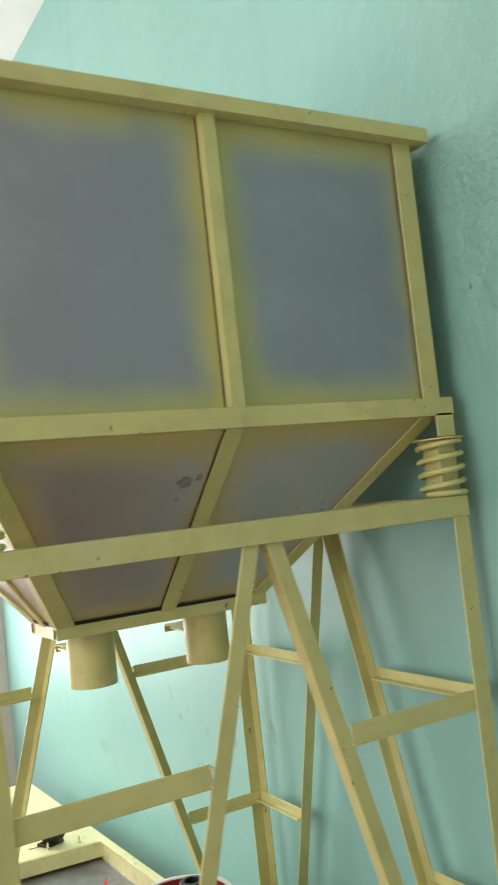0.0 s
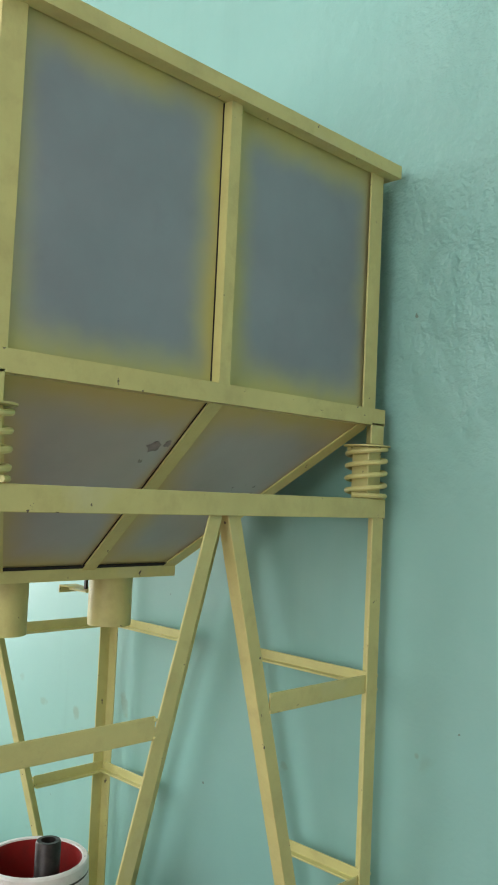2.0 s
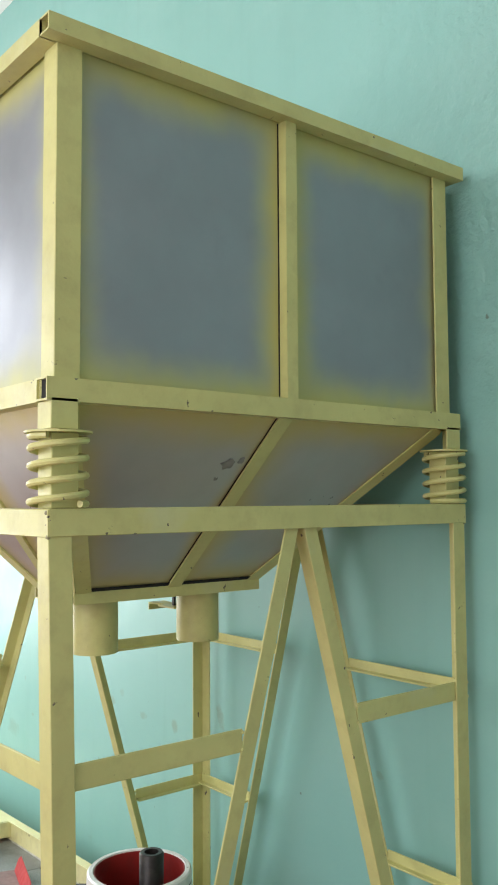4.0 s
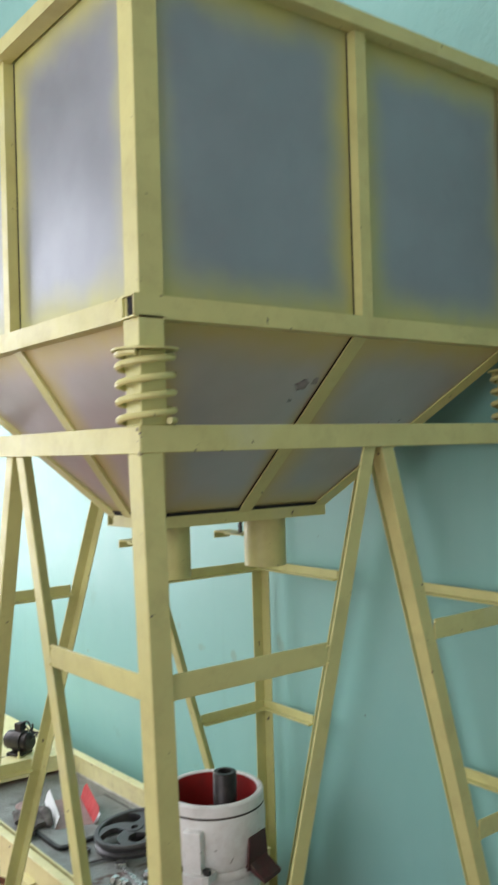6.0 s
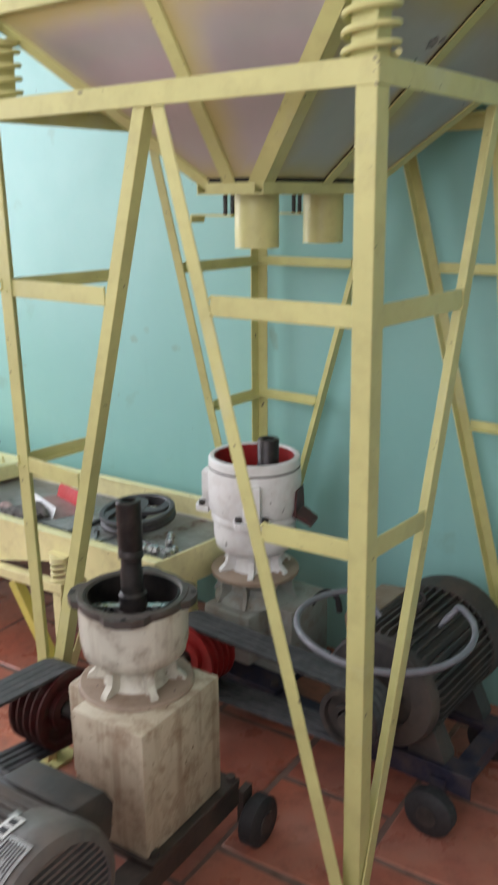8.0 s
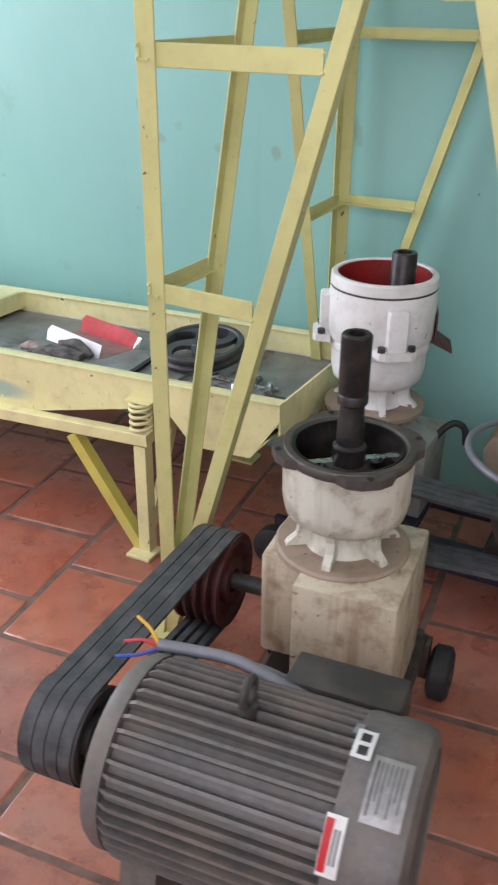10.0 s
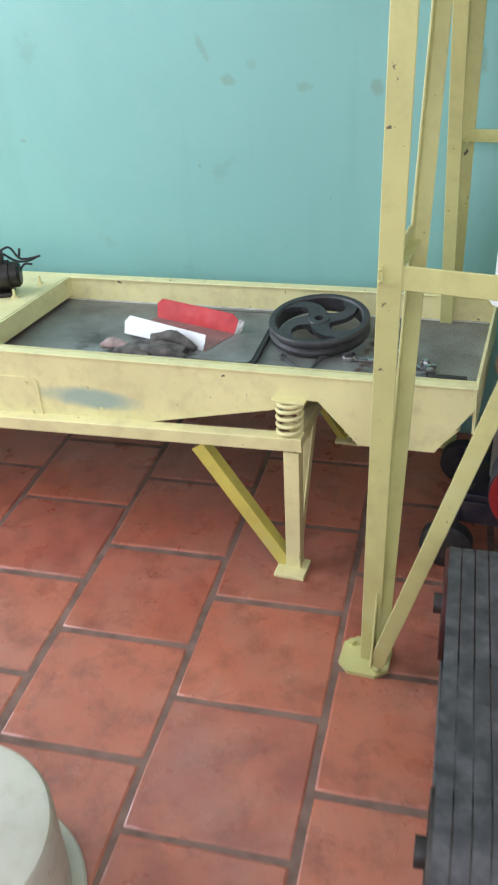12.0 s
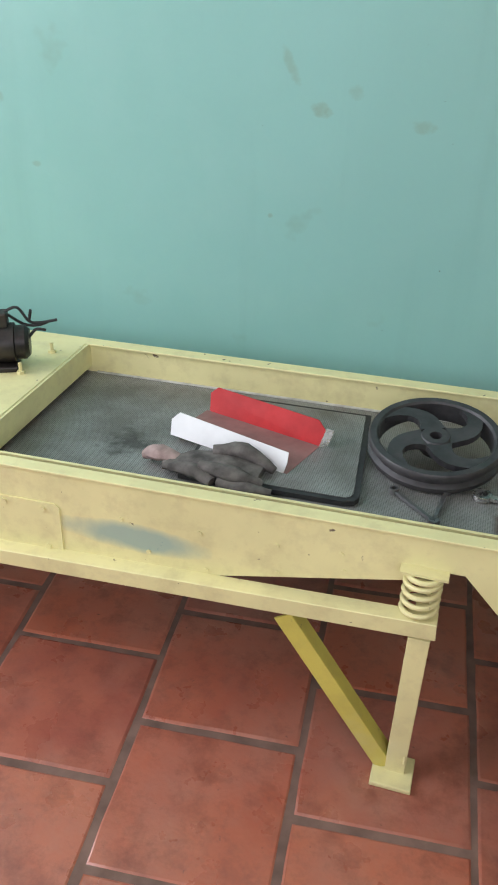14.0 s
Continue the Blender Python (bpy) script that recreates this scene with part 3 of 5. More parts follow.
def make_hopper():
    zinc = sprayed_sheet("zinc_wall_sheet", 0.44, 0.48, (0.325, 0.350, 0.395), 0.40, 0.50, (0.50, 0.490, 0.150), 0.092)
    cone = sprayed_sheet("zinc_cone_sheet", 0.40, 0.45, (0.500, 0.465, 0.480), 0.33, 0.45, (0.50, 0.42, 0.145), 0.095)
    sides = [
        (lambda s, z, d=0.0: (s, HY0 + d, z), (0, -1, 0), HX0, HX1),
        (lambda s, z, d=0.0: (HX1 - d, s, z), (1, 0, 0), HY0, HY1),
        (lambda s, z, d=0.0: (s, HY1 - d, z), (0, 1, 0), HX0, HX1),
        (lambda s, z, d=0.0: (HX0 + d, s, z), (-1, 0, 0), HY0, HY1),
    ]
    for at, out, s0, s1 in sides:
        m = (s0 + s1) / 2
        for a, b in ((s0 + 0.003, m), (m, s1 - 0.003)):
            sheet("wall_sheet", [at(a, BELT0 + 0.01, 0.010), at(b, BELT0 + 0.01, 0.010), at(b, RIM1 - 0.01, 0.010), at(a, RIM1 - 0.01, 0.010)],
                  out, 0.0015, zinc, hopper, "grey zinc sheet with drifted yellow paint")
        along = Vector(at(1, 0)) - Vector(at(0, 0))
        bm = bmesh.new()
        flat_bar(bm, Vector(at(m, BELT1, 0.010)), Vector(at(m, RIM0, 0.010)), along, out, 0.027, 0.022)
        post = part("middle_post", bm, yellow, hopper)
        side = along.normalized() * (0.0150 if out[0] + out[1] < 0 else -0.0150)
        # no real gap: a thin black strip paints its shade beside the post
        part("seam_gap_shade", flat_bar(bmesh.new(), Vector(at(m, BELT1, 0.0098)) + side, Vector(at(m, RIM0, 0.0098)) + side, along, out, 0.0026, 0.0012), shade_black, post)
        # rim and belt
        inner = -Vector(out)
        ext = 0.028 if abs(out[0]) else -0.001
        lo, hi = Vector(at(s0 - ext, RIM0, -0.028)), Vector(at(s1 + ext, RIM1, 0.004))
        lo2, hi2 = [min(p, q) for p, q in zip(lo, hi)], [max(p, q) for p, q in zip(lo, hi)]
        part("rim_rail", open_tube(bmesh.new(), lo2, hi2, "y" if abs(out[0]) else "x"), yellow, hopper)
        ext = 0.018 if abs(out[0]) else -0.012
        lo, hi = Vector(at(s0 - ext, BELT0, -0.014)), Vector(at(s1 + ext, BELT1, 0.024))
        lo2, hi2 = [min(p, q) for p, q in zip(lo, hi)], [max(p, q) for p, q in zip(lo, hi)]
        rail = part("belt_rail", open_tube(bmesh.new(), lo2, hi2, "y" if abs(out[0]) else "x"), yellow, hopper)
        # black plates just inside the open ends paint the tube's inner shade
        if abs(out[0]):
            for y0 in (lo2[1] + 0.004, hi2[1] - 0.006):
                part("tube_end_shade", box(bmesh.new(), (lo2[0] + 0.0035, y0, lo2[2] + 0.0035), (hi2[0] - 0.0035, y0 + 0.002, hi2[2] - 0.0035)), shade_black, rail)
    for sx, x in ((1, HX0), (-1, HX1)):
        for sy, y in ((1, HY0), (-1, HY1)):
            part("corner_post", angle_bar(bmesh.new(), (x, y, BELT1 - 0.01), (x, y, RIM0), (sx, 0, 0), (0, sy, 0), 0.045), yellow, hopper)
    # the cone below
    top = [(HX0 + 0.012, HY0 + 0.012), (HX1 - 0.012, HY0 + 0.012), (HX1 - 0.012, HY1 - 0.012), (HX0 + 0.012, HY1 - 0.012)]
    low = [(OX0 + 0.008, OY0 + 0.008), (OX1 - 0.008, OY0 + 0.008), (OX1 - 0.008, OY1 - 0.008), (OX0 + 0.008, OY1 - 0.008)]
    zt, zl = BELT0 + 0.004, OZ1 - 0.004
    for i in range(4):
        j = (i + 1) % 4
        A, B = Vector((*top[i], zt)), Vector((*top[j], zt))
        C, D = Vector((*low[j], zl)), Vector((*low[i], zl))
        n = (B - A).cross(D - A).normalized()
        if n.z > 0:
            n = -n
        M, N = (A + B) / 2, (C + D) / 2
        for quad in ([D, N, M, A], [N, C, B, M]):
            sheet("cone_sheet", quad, n, 0.0015, cone, hopper, "dull reflecting zinc sheet, yellow at the seams")
        along = (B - A).normalized()
        part("cone_rib", flat_bar(bmesh.new(), M + n * 0.001 - (M - N).normalized() * 0.0, N + n * 0.001, along, n, 0.034, 0.005), yellow, hopper)
        # black strips paint the shade of gaps by the rib and cone bottom
        part("seam_gap_shade", flat_bar(bmesh.new(), M + n * 0.0012 - along * 0.0185, N + n * 0.0012 - along * 0.0185, along, n, 0.0026, 0.0012), shade_black, hopper)
        part("bottom_gap_shade", flat_bar(bmesh.new(), D + n * 0.0030 + (A - D).normalized() * 0.016, C + n * 0.0030 + (B - C).normalized() * 0.016, (A - D), n, 0.010, 0.0014), shade_black, hopper)
        part("cone_seam", flat_bar(bmesh.new(), A + n * 0.001 + along * 0.017, D + n * 0.001 + along * 0.017, along, n, 0.032, 0.004), yellow, hopper)
        part("cone_seam", flat_bar(bmesh.new(), B + n * 0.001 - along * 0.017, C + n * 0.001 - along * 0.017, along, n, 0.032, 0.004), yellow, hopper)
    # old smudges on the cone
    smudge = plain("dark_smudge", (0.285, 0.255, 0.265), 0.5, 0.4, 60.0)
    rnd = random.Random(3)

    def on_cone(y, z):
        f = (zt - z) / (zt - zl)
        return Vector((top[1][0] + (low[1][0] - top[1][0]) * f, y, z))

    nrm = Vector((zt - zl, 0, -(top[1][0] - low[1][0]))).normalized()
    for y, z, w, h in ((-0.029, 1.778, 0.018, 0.010), (-0.002, 1.784, 0.008, 0.007)):
        pts = []
        for k in range(14):
            a, q = 2 * math.pi * k / 14, rnd.uniform(0.6, 1.15)
            pts.append(on_cone(y + w * q * math.cos(a), z + h * q * math.sin(a)))
        part("smudge", prism(bmesh.new(), pts, nrm * 0.0004, nrm * 0.0012), smudge, hopper)
    # outlet frame, spouts and slide gates
    for x0, x1 in ((OX0, OX0 + 0.026), (OX1 - 0.026, OX1)):
        part("outlet_rail", open_tube(bmesh.new(), (x0, OY0, OZ0), (x1, OY1, OZ1), "y"), yellow, hopper)
    for y0, y1 in ((OY0 + 0.001, OY0 + 0.026), (OY1 - 0.026, OY1 - 0.001)):
        part("outlet_rail", open_tube(bmesh.new(), (OX0 + 0.026, y0, OZ0), (OX1 - 0.026, y1, OZ1), "x"), yellow, hopper)
    part("outlet_plate", box(bmesh.new(), (OX0 + 0.026, OY0 + 0.026, OZ0 + 0.006), (OX1 - 0.026, OY1 - 0.026, OZ0 + 0.009)), black_steel, hopper)
    cx = (OX0 + OX1) / 2
    for cy in (-0.106, 0.168):
        r, z0, z1 = 0.050, 1.380, 1.500
        bm = lathe(bmesh.new(), [(r, z0), (r, z1), (r - 0.003, z1), (r - 0.003, z0)], (cx, cy, 0), "Z", 40, closed=True)
        spout = part("spout", bm, yellow, hopper, "short painted steel pipe spout", smooth=True)
        bm = box(bmesh.new(), (cx - 0.115, cy - 0.036, 1.448), (cx - r + 0.004, cy + 0.036, 1.452))
        part("slide_gate", bm, yellow, spout)
        bm = bmesh.new()
        prism(bm, [(cx - 0.175, cy - 0.024, 0), (cx - 0.112, cy - 0.012, 0), (cx - 0.112, cy + 0.012, 0), (cx - 0.175, cy + 0.024, 0)], (0, 0, 1.4485), (0, 0, 1.4525))
        box(bm, (cx - 0.178, cy - 0.024, 1.434), (cx - 0.174, cy + 0.024, 1.4525))
        part("gate_pull", bm, yellow, spout)
        bm = bmesh.new()
        box(bm, (cx - 0.084, cy - 0.016, 1.452), (cx - 0.076, cy - 0.010, 1.502))
        box(bm, (cx - 0.084, cy + 0.010, 1.452), (cx - 0.076, cy + 0.016, 1.502))
        part("gate_guide", bm, black_steel, spout)
    # spring mounts at the corners
    for sx, x in ((1, SX0), (-1, SX1)):
        for sy, y in ((1, SY0), (-1, SY1)):
            cx, cy = x + sx * 0.030, y + sy * 0.030
            bm = angle_bar(bmesh.new(), (cx - sx * 0.026, cy - sy * 0.026, 1.818), (cx - sx * 0.026, cy - sy * 0.026, BELT0 + 0.004), (sx, 0, 0), (0, sy, 0), 0.046)
            bracket = part("spring_bracket", bm, yellow, hopper)
            bm = lathe(bmesh.new(), [(0.0, 1.812), (0.052, 1.812), (0.052, 1.815), (0.0, 1.815)], (cx, cy, 0), "Z", 28)
            part("spring_seat", bm, yellow, bracket)
            bm = box(bmesh.new(), (cx - 0.023, cy - 0.023, BEAM_TOP + 0.001), (cx + 0.023, cy + 0.023, 1.812), 0.002)
            part("spring_guide", bm, yellow, bracket)
            bm = coil(bmesh.new(), (cx, cy), 0.0425, 0.0056, BEAM_TOP + 0.002, 1.813, 4.8, start=0.6 * sx + sy)
            part("coil_spring", bm, yellow, bracket, "paint-coated coil spring", smooth=True)


make_hopper()

# ------------------------------------------------------------- vibrating screen
TX0, TX1, TY0, TY1, TZ = -1.75, 0.540, -0.137, 0.420, 0.504
TRAY_X = -0.662
# the tray is not level: it climbs a little along x and falls towards the wall
LEVEL = Matrix.Translation((0.14, -0.14, 0.45)) @ pose(0, 0, 0, -2.0, -1.8, 0) @ Matrix.Translation((-0.14, 0.14, -0.45))
TRAY = LEVEL @ Matrix.Translation((-0.046, 0, 0.008)) @ Matrix.Diagonal((1.02, 1, 1, 1))


def moved(bm, m):
    bm.transform(m)
    return bm


def tray_part(name, bm, *rest, **more):
    return part(name, moved(bm, TRAY), *rest, **more)


def deck_part(name, bm, *rest, **more):
    return part(name, moved(bm, LEVEL), *rest, **more)


screen = thing("vibrating_screen", (-0.3, 0.13, 0), "long cream-yellow vibrating screen tray with a wire sieve deck", "sieve machine")


def make_screen():
    t = 0.006
    # near side plate: its lower edge drops to a cheek at one end and to a chute at the other
    def cheek(y):
        pts = [(TX0, TZ), (TX1, TZ), (TX1, 0.462), (0.462, 0.350), (0.302, 0.348), (0.214, 0.447), (0.132, 0.447), (0.132, 0.420),
               (-0.195, 0.352), (-0.50, 0.318), (TX0, 0.318)]
        bm = bmesh.new()
        prism(bm, [(x, y, z) for x, z in pts], (0, 0, 0), (0, t, 0))
        return bm

    tray_part("side_plate", cheek(TY0), cream_patched, screen, "cream side plate with a worn blue-grey patch")
    tray_part("side_plate", cheek(TY1 - t), cream, screen)
    for y0, y1 in ((TY0 - 0.004, TY0 + 0.024), (TY1 - 0.030, TY1 + 0.004)):
        tray_part("top_flange", box(bmesh.new(), (TX0, y0, TZ), (TX1 + 0.002, y1, TZ + 0.005), 0.0015), cream, screen)
    tray_part("end_plate", box(bmesh.new(), (TX1 - t, TY0 + t, 0.400), (TX1, TY1 - t, TZ + 0.001)), cream, screen)
    tray_part("sieve_deck", box(bmesh.new(), (TRAY_X - 0.10, TY0 + 0.047, 0.433), (TX1 - t, TY1 - 0.022, 0.438)), sieve, screen, "grimy woven wire sieve")
    tray_part("inner_wall", box(bmesh.new(), (TRAY_X - 0.10, TY1 - 0.022, 0.425), (TX1 - t, TY1 - 0.016, 0.502)), cream, screen)
    tray_part("inner_wall", box(bmesh.new(), (TRAY_X - 0.10, TY0 + 0.041, 0.425), (TX1 - t, TY0 + 0.047, 0.502)), cream, screen)
    # thin pale line where the sieve meets the back wall of the tray
    strip = plain("pale_joint_strip", (0.62, 0.62, 0.56), 0.6, 0.35, 30.0)
    tray_part("joint_strip", box(bmesh.new(), (TRAY_X + 0.02, TY1 - 0.027, 0.4382), (TX1 - 0.02, TY1 - 0.0225, 0.4415)), strip, screen, "pale sealing strip along the sieve")
    # chute under the discharge end
    bm = bmesh.new()
    prism(bm, [(0.510, TY0 + t, 0.406), (0.462, TY0 + t, 0.352), (0.302, TY0 + t, 0.350), (0.254, TY0 + t, 0.406), (0.260, TY0 + t, 0.406),
               (0.305, TY0 + t, 0.354), (0.460, TY0 + t, 0.356), (0.504, TY0 + t, 0.406)], (0, 0, 0), (0, TY1 - TY0 - 2 * t, 0))
    tray_part("chute", bm, cream, screen)
    # solid motor deck at the far end
    deck = tray_part("motor_deck", box(bmesh.new(), (TX0, TY0 + 0.024, TZ - 0.002), (TRAY_X, TY1 - 0.030, TZ + 0.006), 0.002), cream, screen, "cream steel deck with bolts and slots")
    tray_part("deck_edge", box(bmesh.new(), (TRAY_X - 0.001, TY0 + 0.006, TZ - 0.052), (TRAY_X + 0.006, TY1 - 0.008, TZ + 0.004)), cream, deck)
    for x, y in ((-0.86, 0.02), (-0.80, 0.06), (-0.95, 0.00), (-0.83, 0.24), (-0.72, 0.20), (-0.71, 0.32)):
        bm = bmesh.new()
        lathe(bm, [(0.0, 0), (0.004, 0), (0.004, 0.024), (0.0, 0.024)], (x, y, TZ + 0.006), "Z", 10)
        bolt_head(bm, (x, y, TZ + 0.006), (0, 0, 1), 0.009, 0.006)
        tray_part("deck_bolt", bm, cream, deck)
    # slots are not cut: flat black strips carry their shade as colour
    for y0 in (-0.02, 0.14):
        tray_part("deck_slot_shade", box(bmesh.new(), (-0.776, y0, TZ + 0.0062), (-0.771, y0 + 0.12, TZ + 0.0070)), shade_black, deck)
    # rivets and a cover plate on the near side
    bm = bmesh.new()
    prism(bm, [(-1.2, TY0, 0.442), (-0.478, TY0, 0.442), (-0.470, TY0, 0.434), (-0.470, TY0, 0.326), (-1.2, TY0, 0.326)], (0, -0.003, 0), (0, 0.001, 0))
    cover = tray_part("cover_plate", bm, cream, screen)
    for x, z in ((-0.502, 0.429), (-0.498, 0.349), (-0.576, 0.432), (-0.72, 0.430)):
        tray_part("rivet", bolt_head(bmesh.new(), (x, TY0 - 0.003, z), (0, -1, 0), 0.006, 0.003), cream, cover)
    for x, z in ((-0.356, 0.435), (-0.215, 0.436), (-0.084, 0.440), (0.022, 0.446), (-0.308, 0.377), (-0.205, 0.362), (-0.081, 0.385), (0.028, 0.413)):
        tray_part("rivet", bolt_head(bmesh.new(), (x, TY0, z), (0, -1, 0), 0.0045, 0.0025), cream, screen)
    # under-frame
    def beam_z(x):
        return 0.374 + 0.062 * (x - 0.14)

    for y, sy in ((-0.172, 1), (0.452, -1)):
        x0, x1 = TX0 - 0.08, 0.143
        part("frame_beam", angle_bar(bmesh.new(), (x0, y, beam_z(x0)), (x1, y, beam_z(x1)), (0, 0, -1), (0, sy, 0), 0.033), cream, screen)
        for lx, d in ((0.102, -1), (-1.62, 1)):
            top = beam_z(lx) - 0.035
            leg = part("leg", angle_bar(bmesh.new(), (lx + 0.036, y, 0.010), (lx + 0.036, y, top), (-1, 0, 0), (0, sy, 0), 0.036), cream, screen)
            part("foot_plate", box(bmesh.new(), (lx - 0.022, y - 0.034, 0.0), (lx + 0.052, y + 0.040, 0.010), 0.002), cream, leg)
            part("brace", angle_bar(bmesh.new(), (lx + d * 0.195, y + sy * 0.004, top - 0.010), (lx + 0.012, y + sy * 0.004, 0.022), (0, sy, 0), (d, 0, 0), 0.034), brace_shaded_yellow, screen)
            part("cross_brace", angle_bar(bmesh.new(), (lx + 0.034, y + sy * 0.020, 0.030), (lx + 0.034, y + sy * 0.170, top - 0.004), (-1, 0, 0), (0, -sy, 0), 0.030), cream, screen)
    for lx in (0.102, -1.62):
        z = beam_z(lx)
        part("cross_beam", angle_bar(bmesh.new(), (lx + 0.036, -0.166, z - 0.002), (lx + 0.036, 0.446, z - 0.002), (0, 0, -1), (-1, 0, 0), 0.033), cream, screen)
        for y in (-0.140, 0.434):
            cap = LEVEL @ Vector((lx, y, 0.455))
            bm = coil(bmesh.new(), (lx + 0.008, y), 0.028, 0.0045, z, cap.z, 5.0)
            spring = part("coil_spring", bm, cream, screen, smooth=True)
            part("spring_cap", box(bmesh.new(), (lx - 0.030, y - 0.020, cap.z), (lx + 0.046, y + 0.020, cap.z + 0.004)), cream, spring)


make_screen()

# ------------------------------------------------------------- pellet mills
mill_white = painted("worn_white_paint", (0.63, 0.61, 0.51), (0.20, 0.145, 0.10), (0.10, 0.075, 0.055), 0.45, 0.70, 0.675, 0.30)
clean_white = painted("white_enamel", (0.80, 0.80, 0.785), (0.34, 0.28, 0.22), (0.12, 0.10, 0.085), 0.33, 0.30, 0.665)
box_paint = painted("rust_stained_cream_paint", (0.53, 0.465, 0.345), (0.205, 0.120, 0.068), (0.12, 0.070, 0.045), 0.5, 0.85, 0.67, 0.50)
dusty_top = painted("brown_dust_on_paint", (0.330, 0.250, 0.185), (0.190, 0.130, 0.090), (0.090, 0.060, 0.045), 0.62, 0.75, 0.67)
grey_box = painted("dusty_grey_paint", (0.30, 0.32, 0.29), (0.20, 0.15, 0.11), (0.08, 0.07, 0.06), 0.6, 0.8, 0.69)
red_paint = painted("dark_red_paint", (0.32, 0.018, 0.016), (0.10, 0.02, 0.018), (0.06, 0.04, 0.03), 0.45, 0.5)
dark_red = metal("dark_red_worn_pulley", (0.085, 0.014, 0.013), 0.5, 0.2, (0.070, 0.050, 0.042), 0.7, 25.0)
red_bright = plain("red_enamel", (0.50, 0.006, 0.008), 0.50, 0.25, 20.0)
motor_grey = metal("grey_motor_paint", (0.140, 0.132, 0.126), 0.48, 0.15, (0.185, 0.150, 0.125), 0.75, 11.0)
motor_dark = metal("dark_dusty_motor_paint", (0.045, 0.043, 0.042), 0.55, 0.15, (0.100, 0.078, 0.062), 0.7, 11.0)
cable_grey = plain("grey_cable", (0.20, 0.205, 0.235), 0.35, 0.2, 30.0)
label_white = plain("label_white", (0.72, 0.72, 0.70), 0.5, 0.12, 60.0)
label_steel = metal("nameplate_aluminium", (0.40, 0.40, 0.40), 0.35, 0.6, (0.25, 0.22, 0.20), 0.35, 50.0)
ink = plain("label_ink", (0.035, 0.035, 0.040), 0.6, 0.2)
faded_ink = plain("faded_label_ink", (0.150, 0.150, 0.150), 0.6, 0.3)
rim_iron = metal("greasy_brown_iron", (0.105, 0.090, 0.080), 0.42, 0.4, (0.060, 0.048, 0.042), 0.7, 22.0)
copper = {"yellow": (0.75, 0.42, 0.05), "red": (0.55, 0.05, 0.06), "blue": (0.06, 0.10, 0.42)}


def rounded_slab(bm, pts, z0, z1):
    return prism(bm, [(x, y, 0) for x, y in pts], (0, 0, z0), (0, 0, z1))


def make_trolley(m, material, label, length=0.86):
    t = thing("machine_trolley", m.translation, label, "trolley")
    for x, d in ((-0.135, 1), (0.155, -1)):
        part("rail", moved(angle_bar(bmesh.new(), (x, -0.74, 0.165), (x, 0.165, 0.165), (0, 0, -1), (d, 0, 0), 0.062, 0.006), m), material, t)
    for y in (-0.70, -0.36, 0.12):
        part("cross_member", moved(box(bmesh.new(), (-0.130, y - 0.022, 0.112), (0.150, y + 0.022, 0.160)), m), material, t)
    part("bed_plate", moved(box(bmesh.new(), (-0.128, -0.165, 0.166), (0.162, 0.160, 0.182), 0.003), m), material, t)
    for x in (-0.175, 0.195):
        for y in (0.185, -0.66):
            bm = lathe(bmesh.new(), [(0.0, -0.024), (0.050, -0.024), (0.062, -0.016), (0.062, 0.016), (0.050, 0.024), (0.0, 0.024)], (x, y, 0.062), "X", 28)
            wheel = part("wheel", moved(bm, m), rubber, t, smooth=True)
            bm = lathe(bmesh.new(), [(0.0, -0.027), (0.026, -0.027), (0.026, 0.027), (0.0, 0.027)], (x, y, 0.062), "X", 20)
            part("wheel_hub", moved(bm, m), dark_iron, wheel, smooth=True)
            s = 1 if x < 0 else -1
            part("axle_bracket", moved(box(bmesh.new(), (x + s * 0.028, y - 0.020, 0.050), (x + s * 0.045, y + 0.020, 0.140)), m), material, wheel)
    return t


